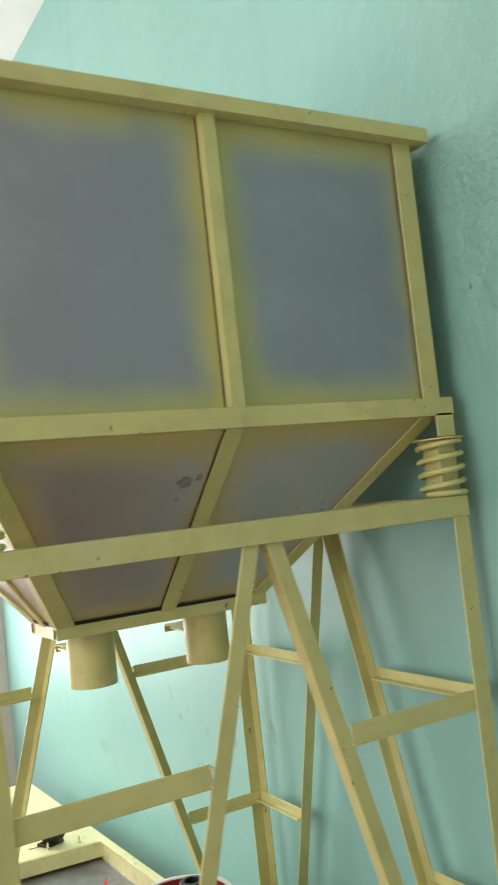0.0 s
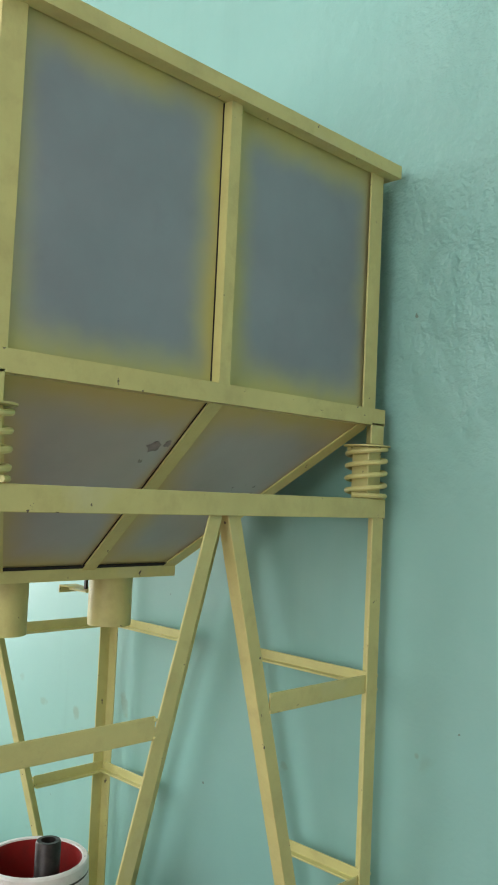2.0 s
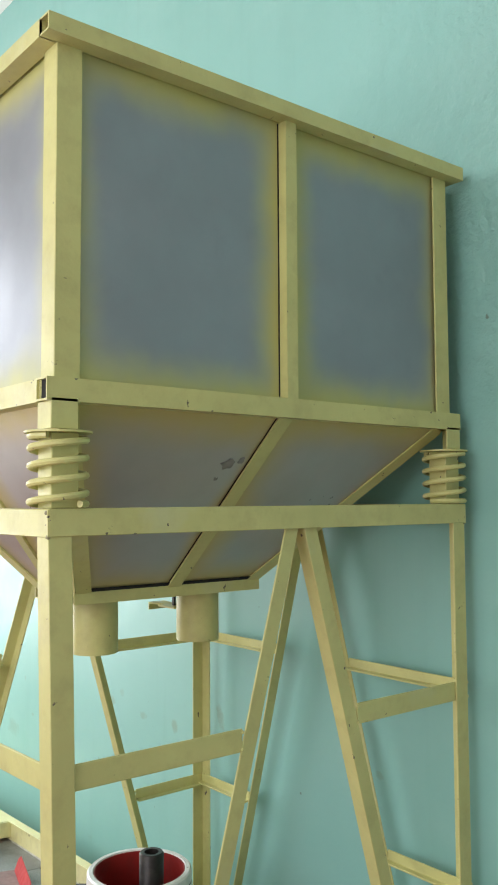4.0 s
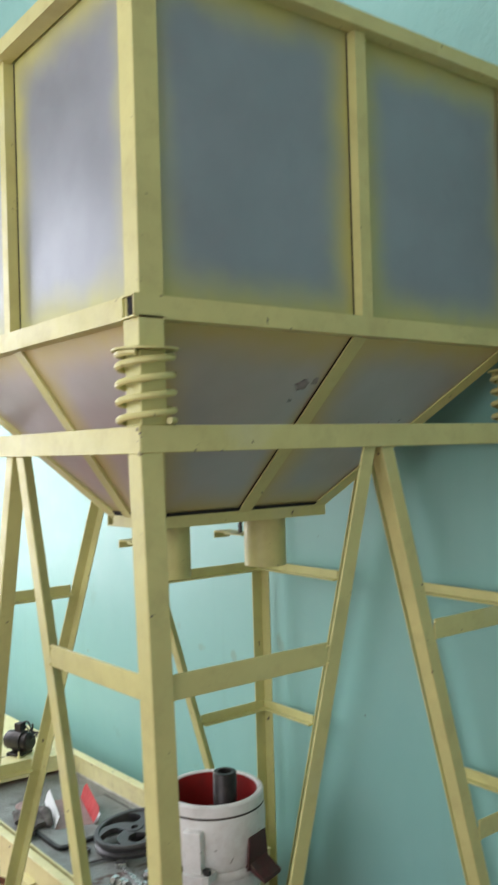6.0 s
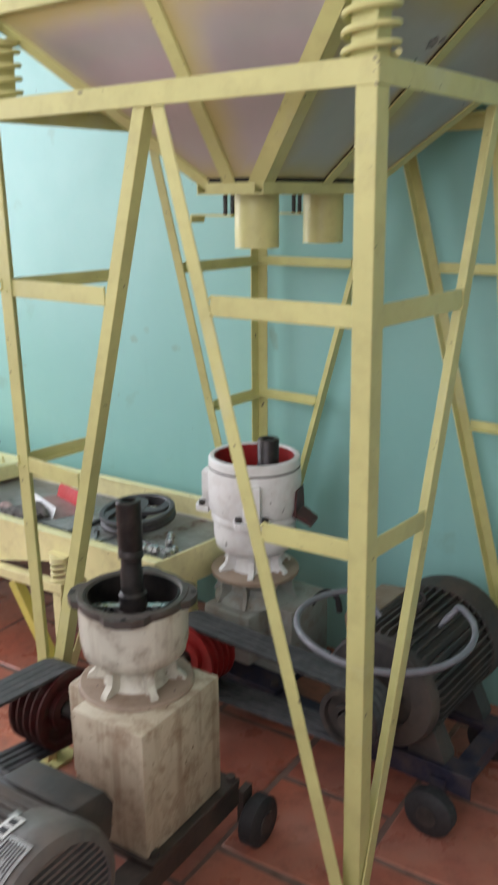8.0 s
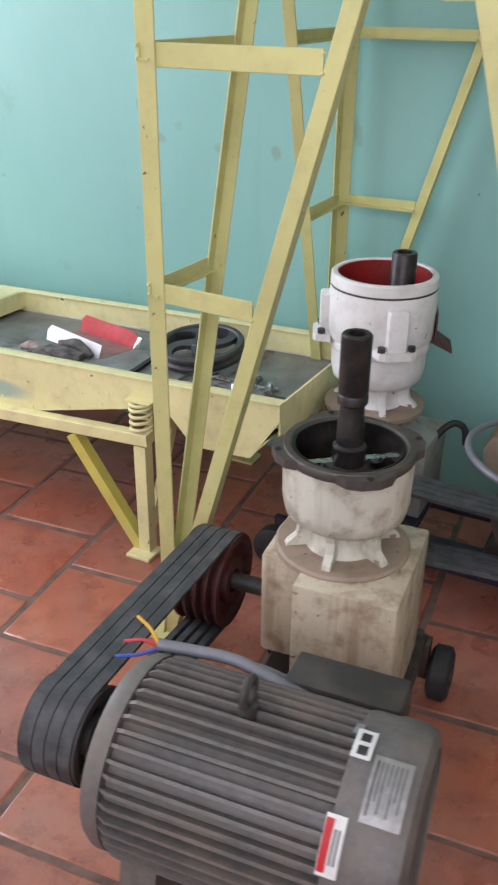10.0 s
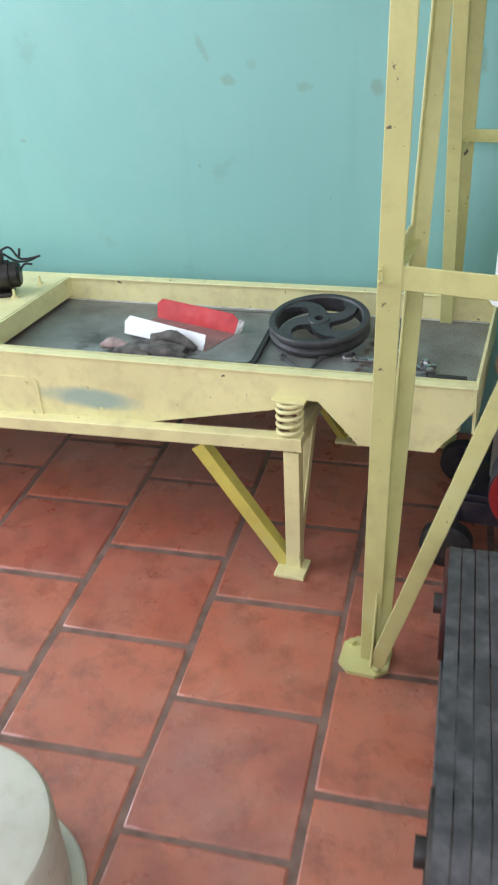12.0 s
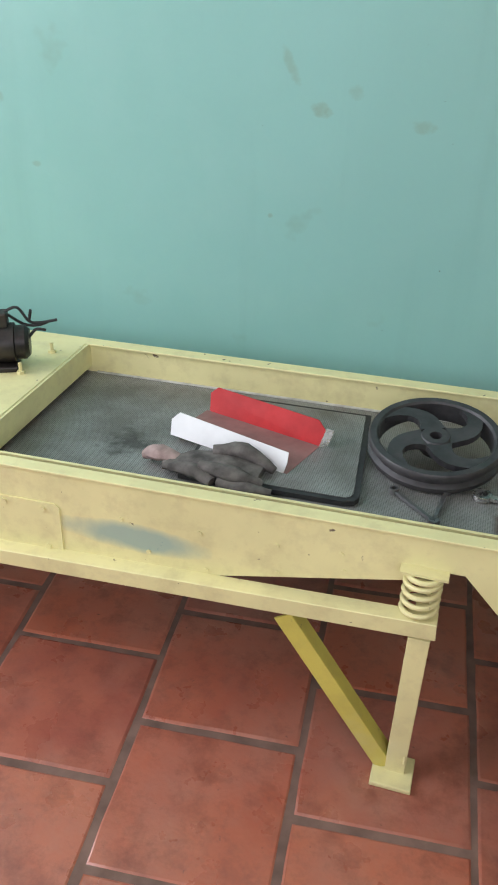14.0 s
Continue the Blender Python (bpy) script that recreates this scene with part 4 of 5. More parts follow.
def make_mill(m, body_mat, pot_mat, upper, label, pulley_mat):
    """Gearbox with a round bowl on it; local axes: the bowl's axis at the origin, the pulley towards -x."""
    t = thing("pellet_mill", m.translation, label, "mill")
    # gearbox casing, with softened edges
    bm = box(bmesh.new(), (-0.045, -0.160, 0.182), (0.144, 0.110, 0.395 if upper else 0.478), 0.006)
    casing = part("gearbox_casing", moved(bm, m), body_mat, t, smooth=True)
    if upper:
        # flared housing with ribs between the box and the flange
        prof = [(0.0, 0.394), (0.118, 0.394), (0.112, 0.402), (0.082, 0.422), (0.078, 0.440), (0.092, 0.464), (0.118, 0.477), (0.0, 0.477)]
        part("flared_housing", moved(lathe(bmesh.new(), prof, (0, 0, 0), "Z", 40), m), body_mat, casing, smooth=True)
        for k in range(8):
            bm = prism(bmesh.new(), [(0.074, 0, 0.396), (0.126, 0, 0.396), (0.112, 0, 0.424), (0.110, 0, 0.450), (0.122, 0, 0.476), (0.074, 0, 0.476)], (0, -0.005, 0), (0, 0.005, 0))
            part("rib", moved(bm, m @ pose(0, 0, 0, 0, 0, 22 + 45 * k)), body_mat, casing)
    bm = box(bmesh.new(), (-0.135, -0.080, 0.235), (-0.040, 0.085, 0.390 if upper else 0.468), 0.010)
    part("input_bearing", moved(bm, m), body_mat, casing, smooth=True)
    bm = lathe(bmesh.new(), [(0.0, 0.476), (0.124, 0.476), (0.127, 0.472), (0.127, 0.482), (0.122, 0.486), (0.0, 0.486)], (0, 0, 0), "Z", 44)
    part("casing_flange", moved(bm, m), dusty_top, casing, "round flange brown with dust", smooth=True)
    for k in range(6):
        a = 0.5 + k * math.pi / 3
        part("flange_bolt", moved(bolt_head(bmesh.new(), (0.095 * math.cos(a), 0.095 * math.sin(a), 0.486), (0, 0, 1), 0.009, 0.008), m), dusty_top, casing)
    for x, y in ((0.146, -0.142), (0.146, 0.145), (-0.100, -0.142), (-0.100, 0.145)):
        part("holding_bolt", moved(bolt_head(bmesh.new(), (x, y, 0.182), (0, 0, 1), 0.011, 0.012), m), dark_iron, casing)
    # neck with webs
    bm = lathe(bmesh.new(), [(0.0, 0.486), (0.072, 0.486), (0.064, 0.496), (0.062, 0.530), (0.070, 0.550), (0.0, 0.550)], (0, 0, 0), "Z", 36)
    neck = part("neck", moved(bm, m), pot_mat, t, smooth=True)
    for k in range(6):
        a = math.pi / 6 + k * math.pi / 3
        c, s = math.cos(a), math.sin(a)
        bm = prism(bmesh.new(), [(0.055, 0, 0.485), (0.110, 0, 0.485), (0.107, 0, 0.493), (0.090, 0, 0.508), (0.086, 0, 0.530), (0.096, 0, 0.551), (0.055, 0, 0.551)], (0, -0.008, 0), (0, 0.008, 0))
        part("web", moved(bm, m @ pose(0, 0, 0, 0, 0, math.degrees(a))), pot_mat, neck)
    # bowl: hollow
    prof = [(0.074, 0.546), (0.098, 0.550), (0.111, 0.562), (0.1165, 0.590), (0.118, 0.676), (0.104, 0.676), (0.101, 0.604), (0.094, 0.582), (0.030, 0.578), (0.030, 0.552)]
    bowl = part("bowl", moved(lathe(bmesh.new(), prof, (0, 0, 0), "Z", 56, closed=True), m), pot_mat, t, smooth=True)
    if not upper:
        prof = [(0.100, 0.674), (0.117, 0.674), (0.119, 0.677), (0.119, 0.691), (0.117, 0.694), (0.106, 0.694), (0.101, 0.690)]
        part("bowl_rim", moved(lathe(bmesh.new(), prof, (0, 0, 0), "Z", 56, closed=True), m), rim_iron, bowl, "brown greasy iron rim", smooth=True)
        part("bowl_lining", moved(lathe(bmesh.new(), [(0.0965, 0.597), (0.0995, 0.597), (0.0995, 0.691), (0.0965, 0.691)], (0, 0, 0), "Z", 56, closed=True), m), black_steel, bowl, "black greasy inside", smooth=True)
        for k in range(4):
            a = 0.55 + k * math.pi / 2
            bm = rounded_slab(bmesh.new(), [(0.108, -0.052), (0.126, -0.040), (0.137, -0.016), (0.137, 0.016), (0.126, 0.040), (0.108, 0.052)], 0.675, 0.6925)
            lug = part("rim_lug", moved(bm, m @ pose(0, 0, 0, 0, 0, math.degrees(a))), rim_iron, bowl)
            # uncut hole: a black disc on the lug paints its shade
            bm = lathe(bmesh.new(), [(0.0, 0.692), (0.006, 0.692), (0.006, 0.6935), (0.0, 0.6935)], (0.129, 0, 0), "Z", 12)
            part("bolt_hole_shade", moved(bm, m @ pose(0, 0, 0, 0, 0, math.degrees(a))), shade_black, lug)
        part("scraper_bar", moved(box(bmesh.new(), (-0.095, -0.008, 0.652), (0.095, 0.008, 0.662)), m @ pose(0, 0, 0, 0, 0, 32)), chrome, bowl)
        part("bowl_bottom", moved(lathe(bmesh.new(), [(0.0, 0.590), (0.099, 0.590), (0.099, 0.596), (0.0, 0.596)], (0, 0, 0), "Z", 40), m), black_steel, bowl)
        prof = [(0.0, 0.596), (0.046, 0.596), (0.046, 0.640), (0.040, 0.650), (0.030, 0.655), (0.030, 0.690), (0.024, 0.695), (0.024, 0.745), (0.022, 0.750), (0.022, 0.772), (0.027, 0.776),
                (0.027, 0.790), (0.025, 0.793), (0.0265, 0.800), (0.0265, 0.900), (0.024, 0.903), (0.016, 0.903), (0.016, 0.880), (0.0, 0.880)]
        shaft = part("main_shaft", moved(lathe(bmesh.new(), prof, (0, 0, 0), "Z", 32), m), black_steel, t, "oily dark steel shaft with a socket end", smooth=True)
    else:
        prof = [(0.100, 0.640), (0.121, 0.640), (0.124, 0.646), (0.124, 0.664), (0.121, 0.668), (0.100, 0.668)]
        part("bowl_rim", moved(lathe(bmesh.new(), prof, (0, 0, 0), "Z", 56, closed=True), m), pot_mat, bowl, smooth=True)
        prof = [(0.112, 0.668), (0.126, 0.668), (0.130, 0.676), (0.131, 0.770), (0.129, 0.798), (0.127, 0.800), (0.127, 0.803), (0.129, 0.805), (0.128, 0.828), (0.124, 0.832), (0.114, 0.832), (0.112, 0.828)]
        sleeve = part("feed_sleeve", moved(lathe(bmesh.new(), prof, (0, 0, 0), "Z", 64, closed=True), m), pot_mat, t, "white steel sleeve with side lugs", smooth=True)
        prof = [(0.1005, 0.669), (0.1118, 0.669), (0.1118, 0.829), (0.1095, 0.829), (0.1095, 0.674), (0.1005, 0.674)]
        part("lining", moved(lathe(bmesh.new(), prof, (0, 0, 0), "Z", 56, closed=True), m), red_paint, sleeve, "deep red painted inside", smooth=True)
        part("sleeve_bottom", moved(lathe(bmesh.new(), [(0.0, 0.676), (0.109, 0.676), (0.109, 0.680), (0.0, 0.680)], (0, 0, 0), "Z", 40), m), red_paint, sleeve)
        part("seam_ring", moved(lathe(bmesh.new(), [(0.120, 0.7990), (0.1284, 0.7990), (0.1284, 0.8040), (0.120, 0.8040)], (0, 0, 0), "Z", 56, closed=True), m), dark_iron, sleeve, "dark dirty seam")
        for ang in (-146, 22, 112):
            mm = m @ pose(0, 0, 0, 0, 0, ang)
            bm = box(bmesh.new(), (0.122, -0.024, 0.662), (0.151, 0.024, 0.778), 0.007)
            lug = part("side_lug", moved(bm, mm), pot_mat, sleeve, smooth=True)
            bm = rounded_slab(bmesh.new(), [(0.122, -0.052), (0.158, -0.044), (0.166, -0.030), (0.166, 0.030), (0.158, 0.044), (0.122, 0.052)], 0.660, 0.678)
            part("lug_foot", moved(bm, mm), pot_mat, lug)
            for y in (-0.036, 0.036):
                part("lug_bolt", moved(bolt_head(bmesh.new(), (0.145, y, 0.678), (0, 0, 1), 0.010, 0.012), mm), dark_iron, lug)
        # discharge spout
        mm = m @ pose(0, 0, 0, 0, 0, -72)
        bm = prism(bmesh.new(), [(0.118, -0.034, 0.742), (0.118, 0.034, 0.742), (0.118, 0.044, 0.664), (0.118, -0.044, 0.664)], (0, 0, 0), (0.004, 0, 0))
        part("spout_mouth", moved(bm, m @ pose(0, 0, 0, 0, 0, -72) @ pose(0.012, 0, 0)), dark_red, sleeve)
        bm = prism(bmesh.new(), [(0.112, -0.036, 0.672), (0.175, -0.036, 0.640), (0.175, -0.036, 0.650), (0.118, -0.036, 0.690)], (0, 0, 0), (0, 0.072, 0))
        part("spout_lip", moved(bm, mm), dark_red, sleeve, "dark red sheet spout")
        prof = [(0.0, 0.680), (0.036, 0.680), (0.034, 0.790), (0.030, 0.796), (0.030, 0.880), (0.027, 0.884), (0.018, 0.884), (0.018, 0.860), (0.0, 0.860)]
        part("main_shaft", moved(lathe(bmesh.new(), prof, (0.008, -0.042, 0), "Z", 32), m), black_steel, t, "oily dark steel shaft with a socket end", smooth=True)
    # input pulley on the bearing side
    pulley_at(m, t, PULLEY_X, 0.0, 0.325, 0.098, pulley_mat)
    part("input_shaft", moved(lathe(bmesh.new(), [(0.0, -0.330), (0.018, -0.330), (0.018, -0.120), (0.0, -0.120)], (0, 0, 0.325), "X", 20), m), dark_iron, t, smooth=True)
    return t


PULLEY_X = -0.268


def pulley_at(m, parent, x, y, z, r, material, n=4):
    """A grooved pulley round the local x axis."""
    w = 0.022
    x0 = x - n * w / 2
    prof = [(0.026, x0 - 0.004), (r * 0.50, x0 - 0.004), (r * 0.52, x0 + 0.010), (r * 0.80, x0 + 0.010), (r * 0.82, x0 - 0.004), (r, x0 - 0.004)]
    for i in range(n):
        a = x0 + i * w
        prof += [(r, a + 0.003), (r - 0.014, a + 0.008), (r - 0.014, a + w - 0.008), (r, a + w - 0.003)]
    e = x0 + n * w + 0.004
    prof += [(r, e), (r * 0.82, e), (r * 0.80, e - 0.014), (r * 0.52, e - 0.014), (r * 0.50, e), (0.026, e)]
    bm = lathe(bmesh.new(), prof, (0, y, z), "X", 44, closed=True)
    return part("pulley", moved(bm, m), material, parent, smooth=True)


def make_belt(m, x, c0, r0, c1, r1, label, group):
    """One V-belt round two pulleys that lie in a local plane x = const."""
    (y0, z0), (y1, z1) = c0, c1
    d = math.hypot(y1 - y0, z1 - z0)
    base = math.atan2(z1 - z0, y1 - y0)
    off = math.acos((r0 - r1) / d)
    path = []
    for i in range(21):
        a = base + off + (2 * math.pi - 2 * off) * i / 20
        path.append((y0 + r0 * math.cos(a), z0 + r0 * math.sin(a), math.cos(a), math.sin(a)))
    for i in range(17):
        a = base - off + 2 * off * i / 16
        path.append((y1 + r1 * math.cos(a), z1 + r1 * math.sin(a), math.cos(a), math.sin(a)))
    bm = bmesh.new()
    rings = []
    for y, z, ny, nz in path:
        sec = [(-0.0100, 0.003), (0.0100, 0.003), (0.0068, -0.008), (-0.0068, -0.008)]
        rings.append([bm.verts.new((x + a, y + ny * b, z + nz * b)) for a, b in sec])
    n = len(rings)
    for i in range(n):
        p, q = rings[i], rings[(i + 1) % n]
        for k in range(4):
            bm.faces.new((p[k], p[(k + 1) % 4], q[(k + 1) % 4], q[k]))
    return tagged(part("drive_belt", moved(bm, m), belt_rubber), label, "belt", group)


def make_motor(m, zc, r, material, label, details, reach):
    """A finned motor along local x, on the -y side of the mill."""
    t = thing("electric_motor", (m @ pose(0, -reach, 0)).translation, label, "motor")
    yc = -reach
    core = lathe(bmesh.new(), [(0.0, -0.165), (r * 0.66, -0.165), (r * 0.86, -0.150), (r * 0.90, -0.130), (r * 0.90, 0.172), (0.0, 0.172)], (0, yc, zc), "X", 48)
    part("stator_body", moved(core, m), material, t, smooth=True)
    n = 44
    for k in range(n):
        a = 2 * math.pi * k / n
        if abs(math.sin(a / 2 - math.pi * 0.75)) < 0.17:
            continue
        c, s = math.cos(a), math.sin(a)
        bm = prism(bmesh.new(), [(-0.142, -0.0032, r * 0.88), (0.169, -0.0032, r * 0.88), (0.169, -0.0022, r), (-0.128, -0.0022, r), (-0.142, -0.0026, r * 0.95)], (0, 0, 0), (0, 0.0055, 0))
        part("cooling_fin", moved(bm, m @ pose(0, yc, zc, math.degrees(a), 0, 0)), material, t)
    prof = [(r * 0.60, -0.178), (r * 0.92, -0.172), (r * 0.97, -0.160), (r * 0.97, -0.142), (r * 0.88, -0.140), (r * 0.60, -0.150)]
    part("end_bell", moved(lathe(bmesh.new(), prof, (0, yc, zc), "X", 48, closed=True), m), material, t, smooth=True)
    prof = [(r * 0.95, 0.166), (r * 1.005, 0.168), (r * 1.02, 0.176), (r * 1.02, 0.208), (r * 1.035, 0.213), (r * 1.035, 0.244), (r * 1.00, 0.260), (r * 0.90, 0.267), (r * 0.86, 0.268),
            (r * 0.86, 0.262), (r * 0.97, 0.254), (r * 0.985, 0.240), (r * 0.985, 0.172)]
    cover = part("fan_cover", moved(lathe(bmesh.new(), prof, (0, yc, zc), "X", 56, closed=True), m), material, t, "smooth rounded fan cowl", smooth=True)
    # black disc behind the grille stands for the shade inside the cowl
    part("fan_shade_plate", moved(lathe(bmesh.new(), [(0.0, 0.222), (r * 0.975, 0.222), (r * 0.975, 0.226), (0.0, 0.226)], (0, yc, zc), "X", 40), m), shade_black, cover)
    for k in range(-8, 9):
        z = k * r * 0.86 / 8.6
        half = math.sqrt(max(0.0, (r * 0.88) ** 2 - z * z))
        part("grille_bar", moved(box(bmesh.new(), (0.256, yc - half, zc + z - 0.0032), (0.264, yc + half, zc + z + 0.0032)), m), material, cover)
    # feet on the trolley
    for x in (-0.095, 0.135):
        for s in (-1, 1):
            pts = [(x - 0.028, yc + s * r * 0.45, zc - r * 0.80), (x - 0.028, yc + s * r * 0.80, zc - r * 0.50), (x - 0.028, yc + s * r * 1.02, 0.185), (x - 0.028, yc + s * r * 1.05, 0.168), (x - 0.028, yc + s * r * 0.40, 0.168)]
            part("foot", moved(prism(bmesh.new(), pts, (0, 0, 0), (0.056, 0, 0)), m), material, t)
    # lifting eye
    bm = bmesh.new()
    sweep(bm, [(0.02, yc + 0.020 * math.cos(a), zc + r + 0.030 + 0.020 * math.sin(a)) for a in [2 * math.pi * i / 24 for i in range(24)]], 0.0062, 8, loop=True)
    lathe(bm, [(0.0, zc + r * 0.94), (0.014, zc + r * 0.94), (0.014, zc + r + 0.012), (0.0, zc + r + 0.012)], (0.02, yc, 0), "Z", 14)
    part("lifting_eye", moved(bm, m), dark_iron, t, smooth=True)
    # terminal box on the mill's side
    bm = bmesh.new()
    prism(bm, [(0, yc + r * 0.80, zc - 0.010), (0, yc + r * 1.36, zc - 0.010), (0, yc + r * 1.44, zc + 0.060), (0, yc + r * 1.30, zc + 0.098), (0, yc + r * 0.74, zc + 0.110)], (0.030, 0, 0), (0.205, 0, 0))
    bmesh.ops.bevel(bm, geom=bm.edges[:], offset=0.005, segments=2, profile=0.5, affect="EDGES")
    part("terminal_box", moved(bm, m), motor_dark if details else dusty_top, t, "dark dusty terminal box" if details else "terminal box brown with dust", smooth=True)
    part("motor_shaft", moved(lathe(bmesh.new(), [(0.0, -0.330), (0.019, -0.330), (0.019, -0.160), (0.0, -0.160)], (0, yc, zc), "X", 20), m), dark_iron, t, smooth=True)
    pulley_at(m, t, PULLEY_X, yc, zc, 0.076, dark_iron)
    if details:
        # plates curved on the cowl
        def wrapped(name, x0, x1, a0, a1, lift, material, parent, lab=""):
            bm = bmesh.new()
            k = 8
            rows = []
            for i in range(k + 1):
                a = radians(a0 + (a1 - a0) * i / k)
                rows.append([bm.verts.new((x, yc + rr * math.sin(-a), zc + rr * math.cos(a))) for x in (x0, x1) for rr in (r * 1.022 + lift, r * 1.022 + lift + 0.0012)])
            for p, q in zip(rows, rows[1:]):
                for u, v in ((0, 1), (1, 3), (3, 2), (2, 0)):
                    bm.faces.new((p[u], p[v], q[v], q[u]))
            bm.faces.new((rows[0][0], rows[0][1], rows[0][3], rows[0][2]))
            bm.faces.new((rows[-1][0], rows[-1][1], rows[-1][3], rows[-1][2]))
            return part(name, moved(bm, m), material, parent, lab)

        name_plate = wrapped("nameplate", 0.2000, 0.2500, 6, 38, 0.003, label_steel, t, "aluminium nameplate with unreadable lines")
        for i in range(7):
            wrapped("text_bar", 0.2050 + 0.006 * i, 0.2068 + 0.006 * i, 9, (35, 28, 33, 20, 34, 26, 31)[i], 0.0045, faded_ink if i else ink, name_plate)
        arrow = wrapped("arrow_sticker", 0.1680, 0.1940, -8, 10, 0.0005, label_white, t, "white sticker with turning arrows")
        for a0, a1 in ((-5, 0), (3, 8)):
            wrapped("arrow_mark", 0.1750, 0.1880, a0, a1, 0.0019, ink, arrow)
        warn = wrapped("warning_sticker", 0.1620, 0.1880, 38, 66, 0.0005, label_white, t, "red and white warning sticker")
        wrapped("red_band", 0.1630, 0.1730, 40, 64, 0.0019, red_bright, warn)
        for i in range(2):
            wrapped("text_bar", 0.1760 + 0.005 * i, 0.1780 + 0.005 * i, 44, 60, 0.0019, ink, warn)
        wrapped("paint_blot", 0.1620, 0.1740, -12, -4, 0.0004, label_steel, t)
    return t


def make_machine(m, body_mat, pot_mat, upper, motor_mat, zc, r, details, words, pulley_mat, reach):
    rail = metal(words[3], words[4], 0.5, 0.4, (0.120, 0.085, 0.065), 0.55)
    make_trolley(m, rail, words[2])
    make_mill(m, body_mat, pot_mat, upper, words[0], pulley_mat)
    make_motor(m, zc, r, motor_mat, words[1], details, reach)
    for i in range(4):
        make_belt(m, PULLEY_X - 0.033 + 0.022 * i, (0.0, 0.325), 0.098, (-reach, zc), 0.076, "black ribbed rubber V-belt round two pulleys", words[5])


MA = pose(0.817, -0.524, 0, 0, 0, 5) @ Matrix.Diagonal((1, 1, 0.985, 1))
MB = pose(0.649, 0.128, 0, 0, 0, 90) @ Matrix.Diagonal((1, 1, 0.965, 1))
make_machine(MA, box_paint, mill_white, False, motor_grey, 0.397, 0.148, True,
             ("cream pellet mill with rust stains and an open bowl", "dusty grey finned electric motor with stickers", "low dark steel trolley under a mill and motor",
              "brown_black_frame_steel", (0.060, 0.048, 0.042), "belts of the cream mill"), dark_red, 0.525)
make_machine(MB, grey_box, clean_white, True, motor_dark, 0.335, 0.155, False,
             ("grey pellet mill with a white sleeve, red inside", "large dark dusty finned electric motor", "low blue-black steel trolley under the grey mill",
              "blue_black_frame_steel", (0.030, 0.032, 0.060), "belts of the grey mill"), red_paint, 0.505)


def smooth_line(pts, n=8):
    """A Catmull-Rom line through points."""
    pts = [Vector(p) for p in pts]
    out = []
    for i in range(len(pts) - 1):
        p0, p1, p2, p3 = pts[max(i - 1, 0)], pts[i], pts[i + 1], pts[min(i + 2, len(pts) - 1)]
        for k in range(n):
            t = k / n
            out.append(0.5 * ((2 * p1) + (p2 - p0) * t + (2 * p0 - 5 * p1 + 4 * p2 - p3) * t * t + (3 * p1 - p0 - 3 * p2 + p3) * t ** 3))
    return out + [pts[-1]]


def make_cables():
    # grey lead from the terminal box over the fins, its cores bare at the end
    drop = pose(-0.030, 0.010, -0.026)
    lead = thing("motor_lead", (0.95, -0.93, 0.48), "grey cable with bare yellow, red and blue cores", "cable")
    pts = [(1.010, -0.915, 0.455), (1.000, -0.925, 0.480), (0.930, -0.950, 0.515), (0.840, -0.945, 0.528), (0.770, -0.955, 0.528), (0.715, -0.970, 0.530)]
    part("sheath", moved(sweep(bmesh.new(), smooth_line(pts), 0.0095, 12), drop), cable_grey, lead, smooth=True)
    pts = [(0.960, -0.905, 0.470), (0.890, -0.930, 0.512), (0.850, -0.935, 0.515), (0.835, -0.915, 0.495), (0.860, -0.895, 0.470), (0.900, -0.890, 0.455)]
    part("sheath_loop", moved(sweep(bmesh.new(), smooth_line(pts), 0.0085, 12), drop), cable_grey, lead, smooth=True)
    ends = {"yellow": [(0.715, -0.970, 0.533), (0.695, -0.960, 0.546), (0.665, -0.950, 0.552)],
            "red": [(0.715, -0.972, 0.530), (0.690, -0.975, 0.533), (0.662, -0.985, 0.527)],
            "blue": [(0.716, -0.976, 0.527), (0.695, -0.995, 0.522), (0.662, -1.010, 0.517)]}
    for key, line in ends.items():
        part(key + "_core", moved(sweep(bmesh.new(), smooth_line(line), 0.0030, 8), drop), plain(key + "_insulation", copper[key], 0.4, 0.1), lead, smooth=True)
    # loop of grey conduit by the large motor
    loop = thing("conduit_loop", (1.145, 0.0, 0.40), "loop of grey flexible conduit over the dark motor", "cable")
    pts = [(1.215, 0.150, 0.440), (1.240, 0.178, 0.474)]
    for k in range(15):
        a = radians(58 - 20 * k)
        pts.append((1.142 + 0.214 * math.cos(a), 0.214 * math.sin(a), 0.486 + 0.006 * math.sin(2 * a)))
    pts += [(0.985, 0.130, 0.500), (1.040, 0.110, 0.470), (1.090, 0.090, 0.440)]
    part("conduit", sweep(bmesh.new(), smooth_line(pts), 0.0080, 12), cable_grey, loop, smooth=True)
    hook = thing("bent_pipe", (0.80, 0.19, 0.34), "short bent black pipe on the gearbox", "pipe")
    pts = [(0.790, 0.190, 0.340), (0.815, 0.200, 0.385), (0.842, 0.215, 0.405), (0.867, 0.225, 0.390), (0.874, 0.230, 0.345)]
    part("pipe", sweep(bmesh.new(), smooth_line(pts), 0.009, 10), rubber, hook, smooth=True)


make_cables()

# ------------------------------------------------------------- upturned pan
pan_paint = painted("off_white_pan_paint", (0.56, 0.54, 0.45), (0.30, 0.26, 0.19), (0.15, 0.12, 0.09), 0.42, 0.35)


